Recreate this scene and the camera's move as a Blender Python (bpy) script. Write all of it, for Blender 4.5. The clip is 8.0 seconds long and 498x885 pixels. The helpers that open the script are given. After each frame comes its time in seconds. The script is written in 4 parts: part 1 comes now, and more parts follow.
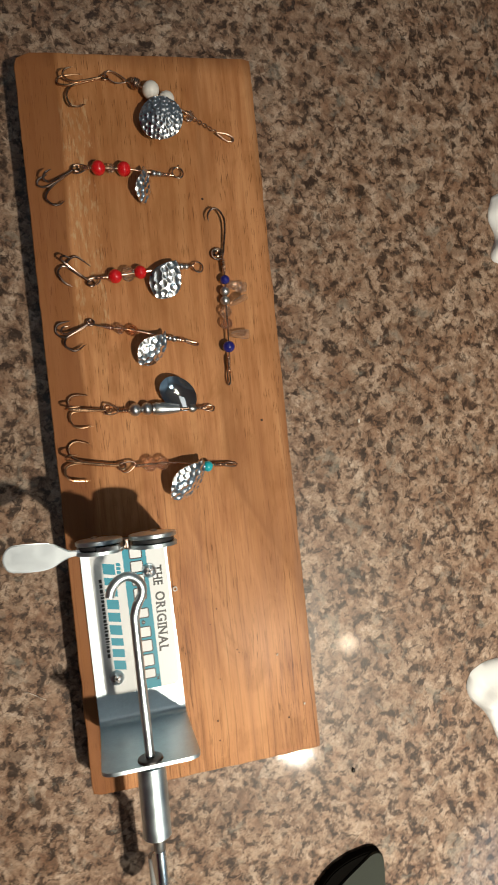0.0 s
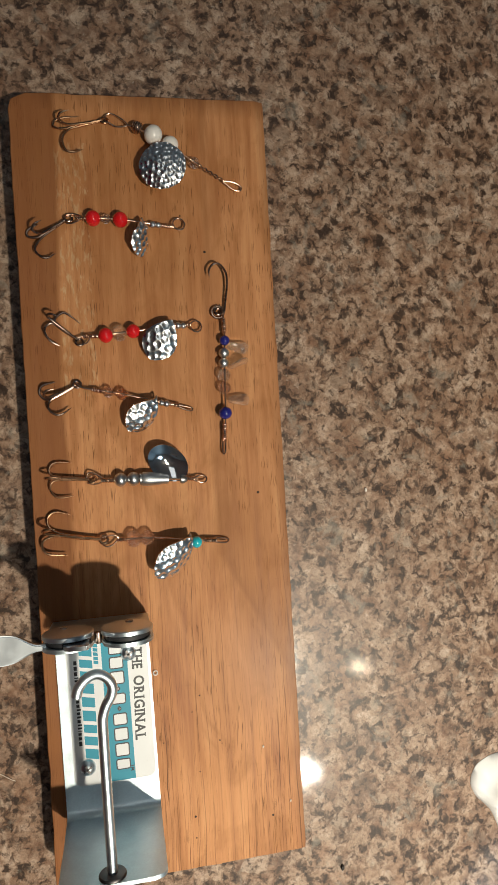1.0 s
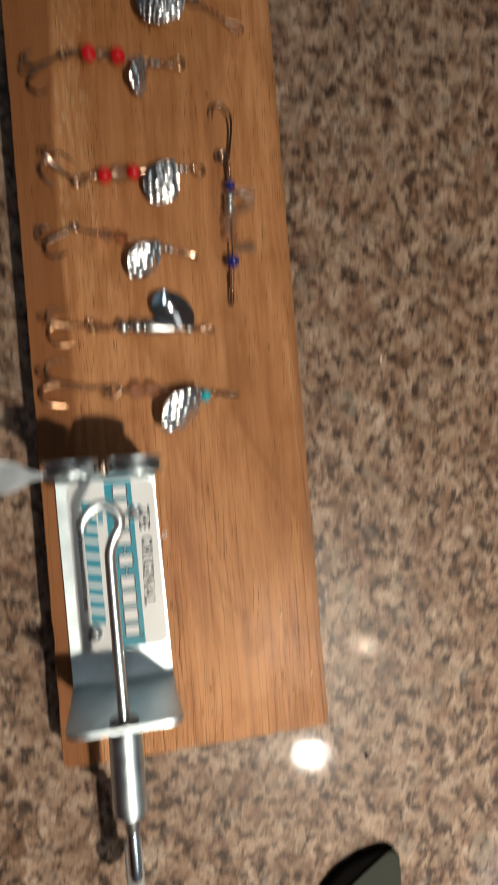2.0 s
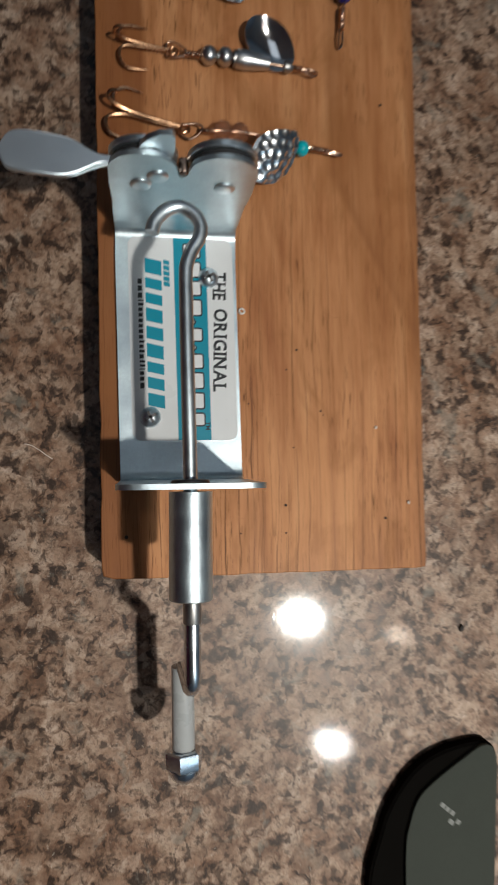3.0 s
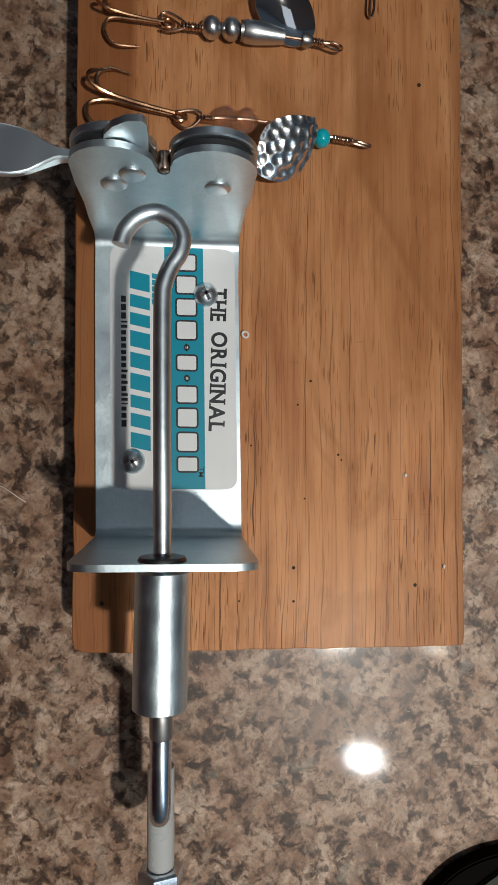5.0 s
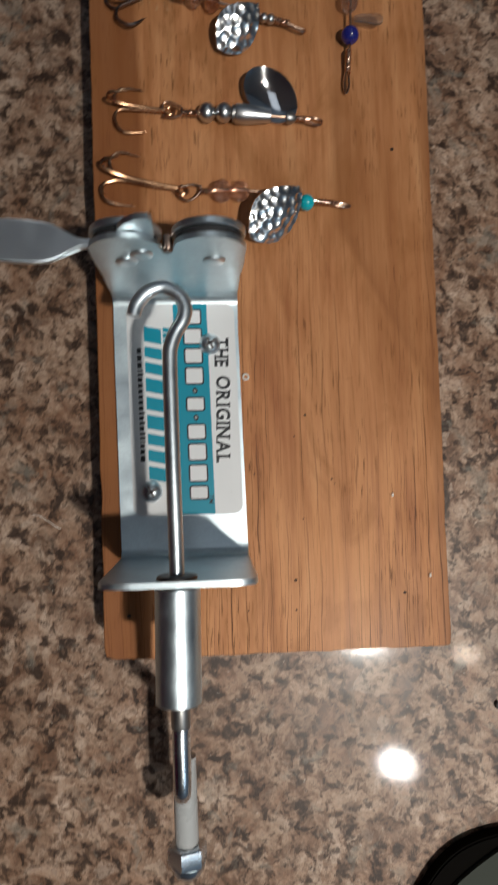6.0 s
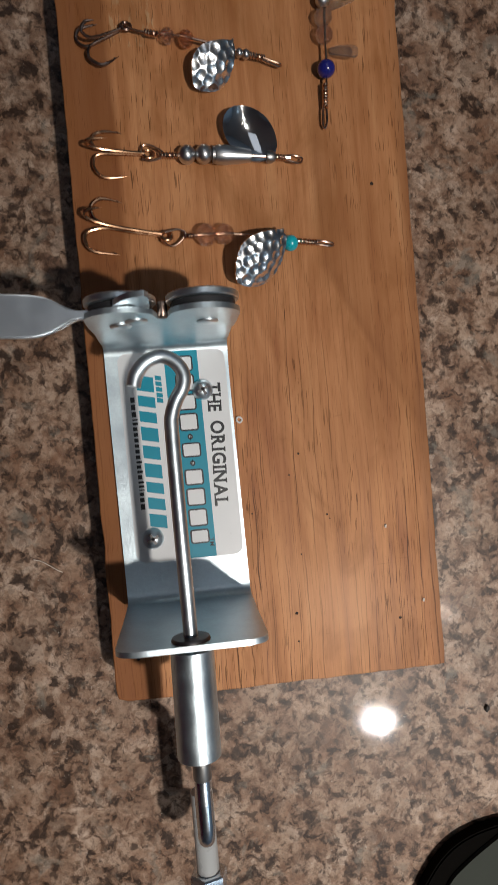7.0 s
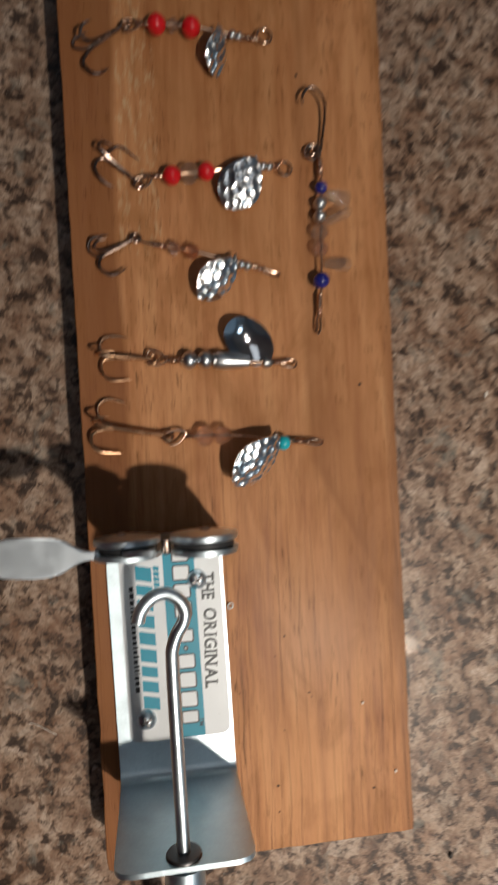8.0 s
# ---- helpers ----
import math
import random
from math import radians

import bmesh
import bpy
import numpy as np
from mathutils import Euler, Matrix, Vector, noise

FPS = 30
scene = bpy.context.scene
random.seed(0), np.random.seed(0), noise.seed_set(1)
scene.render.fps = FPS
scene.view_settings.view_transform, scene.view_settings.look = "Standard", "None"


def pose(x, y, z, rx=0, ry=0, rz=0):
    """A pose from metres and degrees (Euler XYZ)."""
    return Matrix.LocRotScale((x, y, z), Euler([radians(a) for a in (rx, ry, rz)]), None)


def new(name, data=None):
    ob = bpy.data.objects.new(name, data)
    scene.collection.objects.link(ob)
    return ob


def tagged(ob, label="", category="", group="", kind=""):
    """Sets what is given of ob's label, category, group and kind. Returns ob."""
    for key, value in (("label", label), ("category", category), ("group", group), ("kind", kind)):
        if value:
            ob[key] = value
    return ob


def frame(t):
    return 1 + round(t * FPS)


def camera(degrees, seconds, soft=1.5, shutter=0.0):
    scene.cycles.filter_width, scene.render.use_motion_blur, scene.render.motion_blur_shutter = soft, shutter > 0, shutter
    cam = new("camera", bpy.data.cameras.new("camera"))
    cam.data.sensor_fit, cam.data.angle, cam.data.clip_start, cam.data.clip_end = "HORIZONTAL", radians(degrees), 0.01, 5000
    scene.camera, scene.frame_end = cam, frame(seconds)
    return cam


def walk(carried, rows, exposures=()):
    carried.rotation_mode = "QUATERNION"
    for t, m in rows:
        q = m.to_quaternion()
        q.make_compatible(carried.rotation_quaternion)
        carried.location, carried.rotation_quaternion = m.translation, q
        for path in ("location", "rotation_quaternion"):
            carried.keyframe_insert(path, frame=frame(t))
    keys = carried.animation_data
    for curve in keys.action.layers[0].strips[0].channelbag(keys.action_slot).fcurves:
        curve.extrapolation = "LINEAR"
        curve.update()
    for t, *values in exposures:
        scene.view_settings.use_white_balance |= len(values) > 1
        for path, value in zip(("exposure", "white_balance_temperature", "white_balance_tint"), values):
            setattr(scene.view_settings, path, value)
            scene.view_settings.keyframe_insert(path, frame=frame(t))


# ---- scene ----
cam = camera(42.79, 8.0, shutter=0.5)
walk(cam, [
    (0, pose(-0.07803, 0.11967, 0.26754, 2.641, -13.676, -6.071)),
    (0.5, pose(-0.06630, 0.12515, 0.26493, 2.974, -12.598, -4.201)),
    (1, pose(-0.06088, 0.14721, 0.25293, 1.931, -11.533, -3.409)),
    (1.5, pose(-0.05861, 0.14412, 0.25706, 3.015, -12.041, -3.999)),
    (1.8, pose(-0.06552, 0.12160, 0.25125, 3.541, -12.735, -4.554)),
    (2, pose(-0.06645, 0.09260, 0.23637, 2.959, -11.765, -4.736)),
    (2.2, pose(-0.07031, 0.06336, 0.23322, 3.310, -12.462, -5.491)),
    (3.3, pose(-0.07943, 0.02554, 0.17535, 3.266, -8.779, 0.248)),
    (3.5, pose(-0.07763, 0.02827, 0.17144, 3.555, -9.039, -0.330)),
    (4, pose(-0.07216, 0.03065, 0.16491, 3.430, -7.225, 0.367)),
    (4.5, pose(-0.06762, 0.03719, 0.15939, 2.835, -5.399, 0.398)),
    (4.7, pose(-0.06632, 0.03872, 0.16147, 2.701, -5.817, 0.466)),
    (5.8, pose(-0.06489, 0.04157, 0.17561, 2.084, -5.191, -0.644)),
    (6, pose(-0.06203, 0.04425, 0.18503, 3.500, -3.466, -1.535)),
    (6.2, pose(-0.05936, 0.05247, 0.18215, 1.708, -4.952, -2.729)),
    (6.4, pose(-0.06120, 0.05219, 0.17850, 1.041, -3.398, -4.615)),
    (6.5, pose(-0.06194, 0.05195, 0.18320, 1.845, -5.429, -6.304)),
    (7, pose(-0.06840, 0.06535, 0.18897, 0.406, -6.208, -4.475)),
    (7.5, pose(-0.06876, 0.07856, 0.19422, 0.211, -6.836, -4.355)),
    (7.8, pose(-0.07000, 0.10520, 0.19363, 0.168, -6.865, -2.388)),
    (8, pose(-0.07192, 0.11830, 0.20039, 0.261, -8.617, -2.701)),
], [(0.0, 0.40, 6620, 4), (1.6, 0.42, 6620, 4), (2.0, 0.12, 6600, 7), (2.2, 0.02, 6500, 7), (3.3, -0.24, 5850, 6), (6.5, -0.18, 6000, 9), (7.5, -0.25, 6100, 11), (8.0, -0.02, 6250, 9)])

# ---- world and lamps ----
world = bpy.data.worlds.new("world")
scene.world = world
world.use_nodes = True
world.node_tree.nodes["Background"].inputs[0].default_value = (0.9, 0.95, 1.0, 1)
world.node_tree.nodes["Background"].inputs[1].default_value = 0.01


def lamp(name, xyz, watts, radius, colour, beam=180):
    """A round downlight, which faces down; beam: degrees across its cone."""
    data = bpy.data.lights.new(name, "AREA")
    data.shape, data.size, data.energy, data.color = "DISK", 2 * radius, watts, colour
    data.spread = radians(beam)
    ob = new(name, data)
    ob.location = xyz
    return ob


WARM = (1.0, 0.90, 0.77)
lamp("downlight", (0.236, -0.434, 0.885), 0.60, 0.0180, WARM, 95)
lamp("downlight", (0.187, -0.219, 0.885), 2.9, 0.0165, WARM, 95)
lamp("downlight", (0.360, -0.258, 0.885), 0.045, 0.012, (1.0, 0.80, 0.58), 95)
# added fill panel, no known source: brightens the blades and plate from above
fill_panel = lamp("blade_fill_panel", (0.08, 0.42, 1.49), 0.95, 0.25, (0.93, 0.97, 1.0)).data
fill_panel.shape, fill_panel.size_y = "RECTANGLE", 1.1
# added bluish fill out of view, for cool reflections on the metal
lamp("cool_fill_light", (1.10, -1.30, 1.49), 2.6, 0.28, (0.66, 0.86, 1.0))

# ---- small helpers, in millimetres ----
MM = 0.001
V = Vector


def part(name, bm, material, parent=None, label="", smooth=True, angle=40):
    """Links a bmesh, built in millimetres of the place, as one mesh object under its parent."""
    bm.normal_update()
    me = bpy.data.meshes.new(name)
    bm.to_mesh(me)
    bm.free()
    me.transform(Matrix.Scale(MM, 4))
    if smooth:
        me.polygons.foreach_set("use_smooth", [True] * len(me.polygons))
        me.set_sharp_from_angle(angle=radians(angle))
    me.materials.append(material)
    ob = new(name, me)
    adopt(ob, parent)
    if label:
        tagged(ob, label)
    return ob


def adopt(ob, parent):
    if parent is None:
        return
    base, top = V(parent.location), parent.parent
    while top:
        base, top = base + V(top.location) + top.matrix_parent_inverse.translation, top.parent
    ob.parent = parent
    if parent.type == "EMPTY":
        ob.matrix_parent_inverse = Matrix.Translation(-base)


def thing(name, xyz, label, category, group=""):
    ob = new(name)
    ob.location = V(xyz) * MM
    ob.empty_display_size = 0.01
    return tagged(ob, label, category, group)


def smooth_path(points, steps=6, closed=False):
    """A Catmull-Rom curve through the points."""
    pts = [V(p) for p in points]
    n = len(pts)
    out = []
    for i in range(n if closed else n - 1):
        if closed:
            a, b, c, d = pts[i - 1], pts[i], pts[(i + 1) % n], pts[(i + 2) % n]
        else:
            a, b, c, d = pts[max(i - 1, 0)], pts[i], pts[i + 1], pts[min(i + 2, n - 1)]
        for k in range(steps):
            t = k / steps
            out.append(0.5 * (2 * b + (c - a) * t + (2 * a - 5 * b + 4 * c - d) * t * t + (3 * b - a - 3 * c + d) * t ** 3))
    if not closed:
        out.append(pts[-1])
    return out


def tube(bm, path, radius, sides=8, taper=0.0, closed=False):
    """A round wire along a path; taper: the share of its end that runs to a point."""
    n = len(path)
    rings, side = [], None
    for i, p in enumerate(path):
        if closed:
            way = path[(i + 1) % n] - path[i - 1]
        else:
            way = path[min(i + 1, n - 1)] - path[max(i - 1, 0)]
        way.normalize()
        if side is None:
            side = way.orthogonal().normalized()
        side = (side - way * side.dot(way)).normalized()
        up = way.cross(side)
        r = radius
        if taper and i / (n - 1) > 1 - taper:
            r = radius * max(0.05, (1 - i / (n - 1)) / taper)
        rings.append([bm.verts.new(p + r * (math.cos(a) * side + math.sin(a) * up)) for a in (2 * math.pi * k / sides for k in range(sides))])
    for i in range(n if closed else n - 1):
        a, b = rings[i], rings[(i + 1) % n]
        for k in range(sides):
            bm.faces.new((a[k], a[(k + 1) % sides], b[(k + 1) % sides], b[k]))
    if not closed:
        bm.faces.new(rings[0][::-1])
        bm.faces.new(rings[-1])
    return bm


def wire(points, radius, steps=6, sides=8, taper=0.0, closed=False):
    return tube(bmesh.new(), smooth_path(points, steps, closed), radius, sides, taper, closed)


def helix(a, b, radius, turns, thick):
    """A wire wound round the line from a to b; no fewer turns than a close winding has."""
    a, b = V(a), V(b)
    if turns > 0 and radius > 0.45:
        turns, radius, thick = (b - a).length / 0.74, radius * 1.2, thick * 1.12
    way = (b - a).normalized()
    side = way.orthogonal().normalized()
    up = way.cross(side)
    n = int(turns * 10)
    path = [a.lerp(b, i / n) + radius * (math.cos(0.628 * i) * side + math.sin(0.628 * i) * up) for i in range(n + 1)]
    return tube(bmesh.new(), path, thick, 6)


def spun(a, b, profile, sides=24, bm=None):
    """A turned solid on the axis from a to b; profile: (share of the way, radius)."""
    bm = bm or bmesh.new()
    a, b = V(a), V(b)
    way = (b - a).normalized()
    side = way.orthogonal().normalized()
    up = way.cross(side)
    rings = []
    for s, r in profile:
        rings.append([bm.verts.new(a.lerp(b, s) + r * (math.cos(t) * side + math.sin(t) * up)) for t in (2 * math.pi * k / sides for k in range(sides))])
    for p, q in zip(rings, rings[1:]):
        for k in range(sides):
            bm.faces.new((p[k], p[(k + 1) % sides], q[(k + 1) % sides], q[k]))
    bm.faces.new(rings[0][::-1])
    bm.faces.new(rings[-1])
    return bm


def bead(c, r, axis=(1, 0, 0), squash=0.94, hole=0.18):
    """A bead with a flat round each end of its hole."""
    c, axis = V(c), V(axis).normalized()
    half = r * squash
    prof = [(0.5 - 0.5 * math.cos(t), max(hole * r, r * math.sin(t))) for t in (0.2 + i * (math.pi - 0.4) / 14 for i in range(15))]
    return spun(c - axis * half, c + axis * half, prof, 24)


def prism(outline, z0, z1, bevel=0.0, to=None):
    """A slab over a 2D outline; to: a function that lays (x, y, z) elsewhere."""
    bm = bmesh.new()
    low = [bm.verts.new((x, y, z0)) for x, y in outline]
    high = [bm.verts.new((x, y, z1)) for x, y in outline]
    n = len(outline)
    bm.faces.new(low[::-1])
    bm.faces.new(high)
    for i in range(n):
        bm.faces.new((low[i], low[(i + 1) % n], high[(i + 1) % n], high[i]))
    bmesh.ops.recalc_face_normals(bm, faces=bm.faces)
    if bevel:
        sharp = [e for e in bm.edges if e.calc_face_angle(0) > 0.6]
        bmesh.ops.bevel(bm, geom=sharp, offset=bevel, segments=2, affect="EDGES")
    if to:
        for v in bm.verts:
            v.co = to(*v.co)
        bmesh.ops.recalc_face_normals(bm, faces=bm.faces)
    return bm


def arc(cx, cy, r, a0, a1, n=12):
    return [(cx + r * math.cos(radians(a0 + (a1 - a0) * i / n)), cy + r * math.sin(radians(a0 + (a1 - a0) * i / n))) for i in range(n + 1)]


def rounded(x0, y0, x1, y1, r, n=5):
    return arc(x1 - r, y1 - r, r, 0, 90, n) + arc(x0 + r, y1 - r, r, 90, 180, n) + arc(x0 + r, y0 + r, r, 180, 270, n) + arc(x1 - r, y0 + r, r, 270, 360, n)


def lettering(name, text, size, at, material, parent, stretch=1.0, label=""):
    """Flat letters of the built-in font that read towards -y."""
    curve = bpy.data.curves.new(name, "FONT")
    curve.body, curve.size, curve.extrude, curve.offset = text, size, 0.01, 0.06 * size / 4
    tmp = new(name, curve)
    me = bpy.data.meshes.new_from_object(tmp.evaluated_get(bpy.context.evaluated_depsgraph_get()))
    bpy.data.objects.remove(tmp)
    me.transform(Matrix.Translation(at) @ Matrix.Rotation(radians(-90 + SKEW), 4, "Z") @ Matrix.Diagonal((stretch, 1, 1, 1)))
    bm = bmesh.new()
    bm.from_mesh(me)
    return part(name, bm, material, parent, label, smooth=False)


# ---- materials ----
def material(name):
    m = bpy.data.materials.new(name)
    m.use_nodes = True
    return m, m.node_tree.nodes, m.node_tree.links, m.node_tree.nodes["Principled BSDF"]


def node(nodes, kind, **values):
    n = nodes.new(kind)
    for key, value in values.items():
        n.inputs[key.replace("_", " ")].default_value = value
    return n


def ramp(nodes, stops, mode="LINEAR"):
    n = nodes.new("ShaderNodeValToRGB")
    n.color_ramp.interpolation = mode
    while len(n.color_ramp.elements) < len(stops):
        n.color_ramp.elements.new(0.5)
    for e, (at, c) in zip(n.color_ramp.elements, stops):
        e.position, e.color = at, (c, c, c, 1) if isinstance(c, (int, float)) else (*c, 1)
    return n


def mixed(nodes, links, fac, a, b, mode="MIX"):
    n = nodes.new("ShaderNodeMix")
    n.data_type, n.blend_type = "RGBA", mode
    for socket, value in ((n.inputs[0], fac), (n.inputs[6], a), (n.inputs[7], b)):
        if isinstance(value, bpy.types.NodeSocket):
            links.new(value, socket)
        elif isinstance(value, tuple):
            socket.default_value = (*value, 1)
        else:
            socket.default_value = value
    return n.outputs[2]


def bumped(nodes, links, height, bsdf, strength, distance):
    b = node(nodes, "ShaderNodeBump", Strength=strength, Distance=distance)
    links.new(height, b.inputs["Height"])
    links.new(b.outputs[0], bsdf.inputs["Normal"])


def place(nodes, links, scale=(1, 1, 1), turn=(0, 0, 0)):
    tc = nodes.new("ShaderNodeTexCoord")
    mp = nodes.new("ShaderNodeMapping")
    mp.inputs["Scale"].default_value = scale
    mp.inputs["Rotation"].default_value = turn
    links.new(tc.outputs["Object"], mp.inputs[0])
    return mp.outputs[0]


def noisy(nodes, links, at, scale, detail=4.0, rough=0.6, distort=0.0):
    n = node(nodes, "ShaderNodeTexNoise", Scale=scale, Detail=detail, Roughness=rough, Distortion=distort)
    links.new(at, n.inputs["Vector"])
    return n.outputs["Fac"]


def plain(name, colour, rough=0.5, metal=0.0, grain=0.12, scale=900.0, bump=0.1, coat=0.0):
    """A surface with slight variation of tone, gloss and relief."""
    m, nodes, links, bsdf = material(name)
    at = place(nodes, links)
    fine, broad = noisy(nodes, links, at, scale), noisy(nodes, links, at, scale / 9)
    lo = tuple(c * (1 - grain) for c in colour)
    hi = tuple(min(1.0, c * (1 + grain)) for c in colour)
    tone = mixed(nodes, links, broad, lo, hi)
    links.new(mixed(nodes, links, ramp_of(nodes, links, fine, 0.3, 0.7, 0.0, 0.35), tone, lo), bsdf.inputs["Base Color"])
    links.new(ramp_of(nodes, links, broad, 0.3, 0.7, max(0.02, rough - 0.07), rough + 0.07), bsdf.inputs["Roughness"])
    bsdf.inputs["Metallic"].default_value = metal
    bsdf.inputs["Coat Weight"].default_value = coat
    bumped(nodes, links, fine, bsdf, bump, 0.0002)
    return m


def ramp_of(nodes, links, value, a, b, lo, hi):
    n = nodes.new("ShaderNodeMapRange")
    for k, v in ((1, a), (2, b), (3, lo), (4, hi)):
        n.inputs[k].default_value = v
    links.new(value, n.inputs[0])
    return n.outputs[0]


def make_granite():
    m, nodes, links, bsdf = material("granite")
    at = place(nodes, links, (1, 1, 1))
    swirl = mixed(nodes, links, 0.006, at, noise_colour(nodes, links, at, 160))
    other = place(nodes, links, (1, 1, 1), (0.4, 0.7, 1.1))
    third = place(nodes, links, (1, 1, 1), (1.3, 0.2, 2.1))
    n1 = noisy(nodes, links, swirl, 140, 6, 0.64, 0.5)
    base = ramp(nodes, [(0.33, (0.115, 0.060, 0.037)), (0.42, (0.235, 0.143, 0.095)), (0.50, (0.345, 0.230, 0.160)), (0.57, (0.425, 0.302, 0.220)), (0.70, (0.55, 0.42, 0.33))])
    links.new(n1, base.inputs[0])
    # grey and cream crystals with ragged borders
    vor = node(nodes, "ShaderNodeTexVoronoi", Scale=190.0, Randomness=1.0)
    links.new(swirl, vor.inputs["Vector"])
    sep = nodes.new("ShaderNodeSeparateColor")
    links.new(vor.outputs["Color"], sep.inputs[0])
    grey = ramp(nodes, [(0.0, (0.17, 0.135, 0.105)), (0.4, (0.26, 0.155, 0.100)), (0.7, (0.39, 0.285, 0.205)), (1.0, (0.51, 0.41, 0.33))])
    links.new(sep.outputs[0], grey.inputs[0])
    c1 = mixed(nodes, links, ramp_of(nodes, links, sep.outputs[1], 0.35, 0.8, 0.0, 0.5), base.outputs[0], grey.outputs[0])
    # rusty clouds
    c2 = mixed(nodes, links, ramp_of(nodes, links, noisy(nodes, links, third, 75, 4, 0.6, 0.5), 0.50, 0.68, 0.0, 0.6), c1, (0.23, 0.115, 0.064))
    # dark mica: clumps with brown borders, and fine flecks
    curled = mixed(nodes, links, 0.007, other, noise_colour(nodes, links, third, 230))
    mica = noisy(nodes, links, curled, 225, 3, 0.55, 0.3)
    c2 = mixed(nodes, links, ramp_of(nodes, links, mica, 0.46, 0.57, 0.0, 0.70), c2, (0.145, 0.075, 0.042))
    c3 = mixed(nodes, links, ramp_of(nodes, links, mica, 0.545, 0.64, 0.0, 0.95), c2, (0.024, 0.012, 0.007))
    f2 = ramp_of(nodes, links, noisy(nodes, links, third, 340, 3, 0.6, 0.3), 0.54, 0.65, 0.0, 0.85)
    c4 = mixed(nodes, links, f2, c3, (0.045, 0.026, 0.017))
    # greenish grey quartz and pale sparks
    f3 = ramp_of(nodes, links, noisy(nodes, links, third, 100, 5, 0.62, 0.6), 0.58, 0.66, 0.0, 0.5)
    c5 = mixed(nodes, links, f3, c4, (0.25, 0.225, 0.185))
    f4 = ramp_of(nodes, links, noisy(nodes, links, other, 640, 3, 0.6, 0.5), 0.67, 0.74, 0.0, 0.4)
    c6 = mixed(nodes, links, f4, c5, (0.62, 0.56, 0.48))
    # fine mineral grain
    fine = noisy(nodes, links, other, 800, 5, 0.75, 0.2)
    c7 = mixed(nodes, links, ramp_of(nodes, links, fine, 0.38, 0.52, 0.50, 0.0), c6, (0.085, 0.054, 0.038))
    links.new(c7, bsdf.inputs["Base Color"])
    links.new(ramp_of(nodes, links, n1, 0.3, 0.7, 0.36, 0.46), bsdf.inputs["Roughness"])
    bsdf.inputs["Specular IOR Level"].default_value = 0.28
    bsdf.inputs["Coat Weight"].default_value = 0.5
    bsdf.inputs["Coat Roughness"].default_value = 0.065
    bumped(nodes, links, n1, bsdf, 0.03, 0.0002)
    # polishing marks that break up reflections
    rubbed = noisy(nodes, links, place(nodes, links, (1.0, 0.22, 1.0), (0, 0, 0.12)), 1500, 3, 0.6, 0.4)
    marks = node(nodes, "ShaderNodeBump", Strength=0.08, Distance=0.0001)
    links.new(rubbed, marks.inputs["Height"])
    links.new(marks.outputs[0], bsdf.inputs["Coat Normal"])
    return m


def noise_colour(nodes, links, at, scale):
    n = node(nodes, "ShaderNodeTexNoise", Scale=scale, Detail=3.0)
    links.new(at, n.inputs["Vector"])
    return n.outputs["Color"]


def product(nodes, links, a, b):
    n = nodes.new("ShaderNodeMath")
    n.operation = "MULTIPLY"
    links.new(a, n.inputs[0])
    links.new(b, n.inputs[1])
    return n.outputs[0]


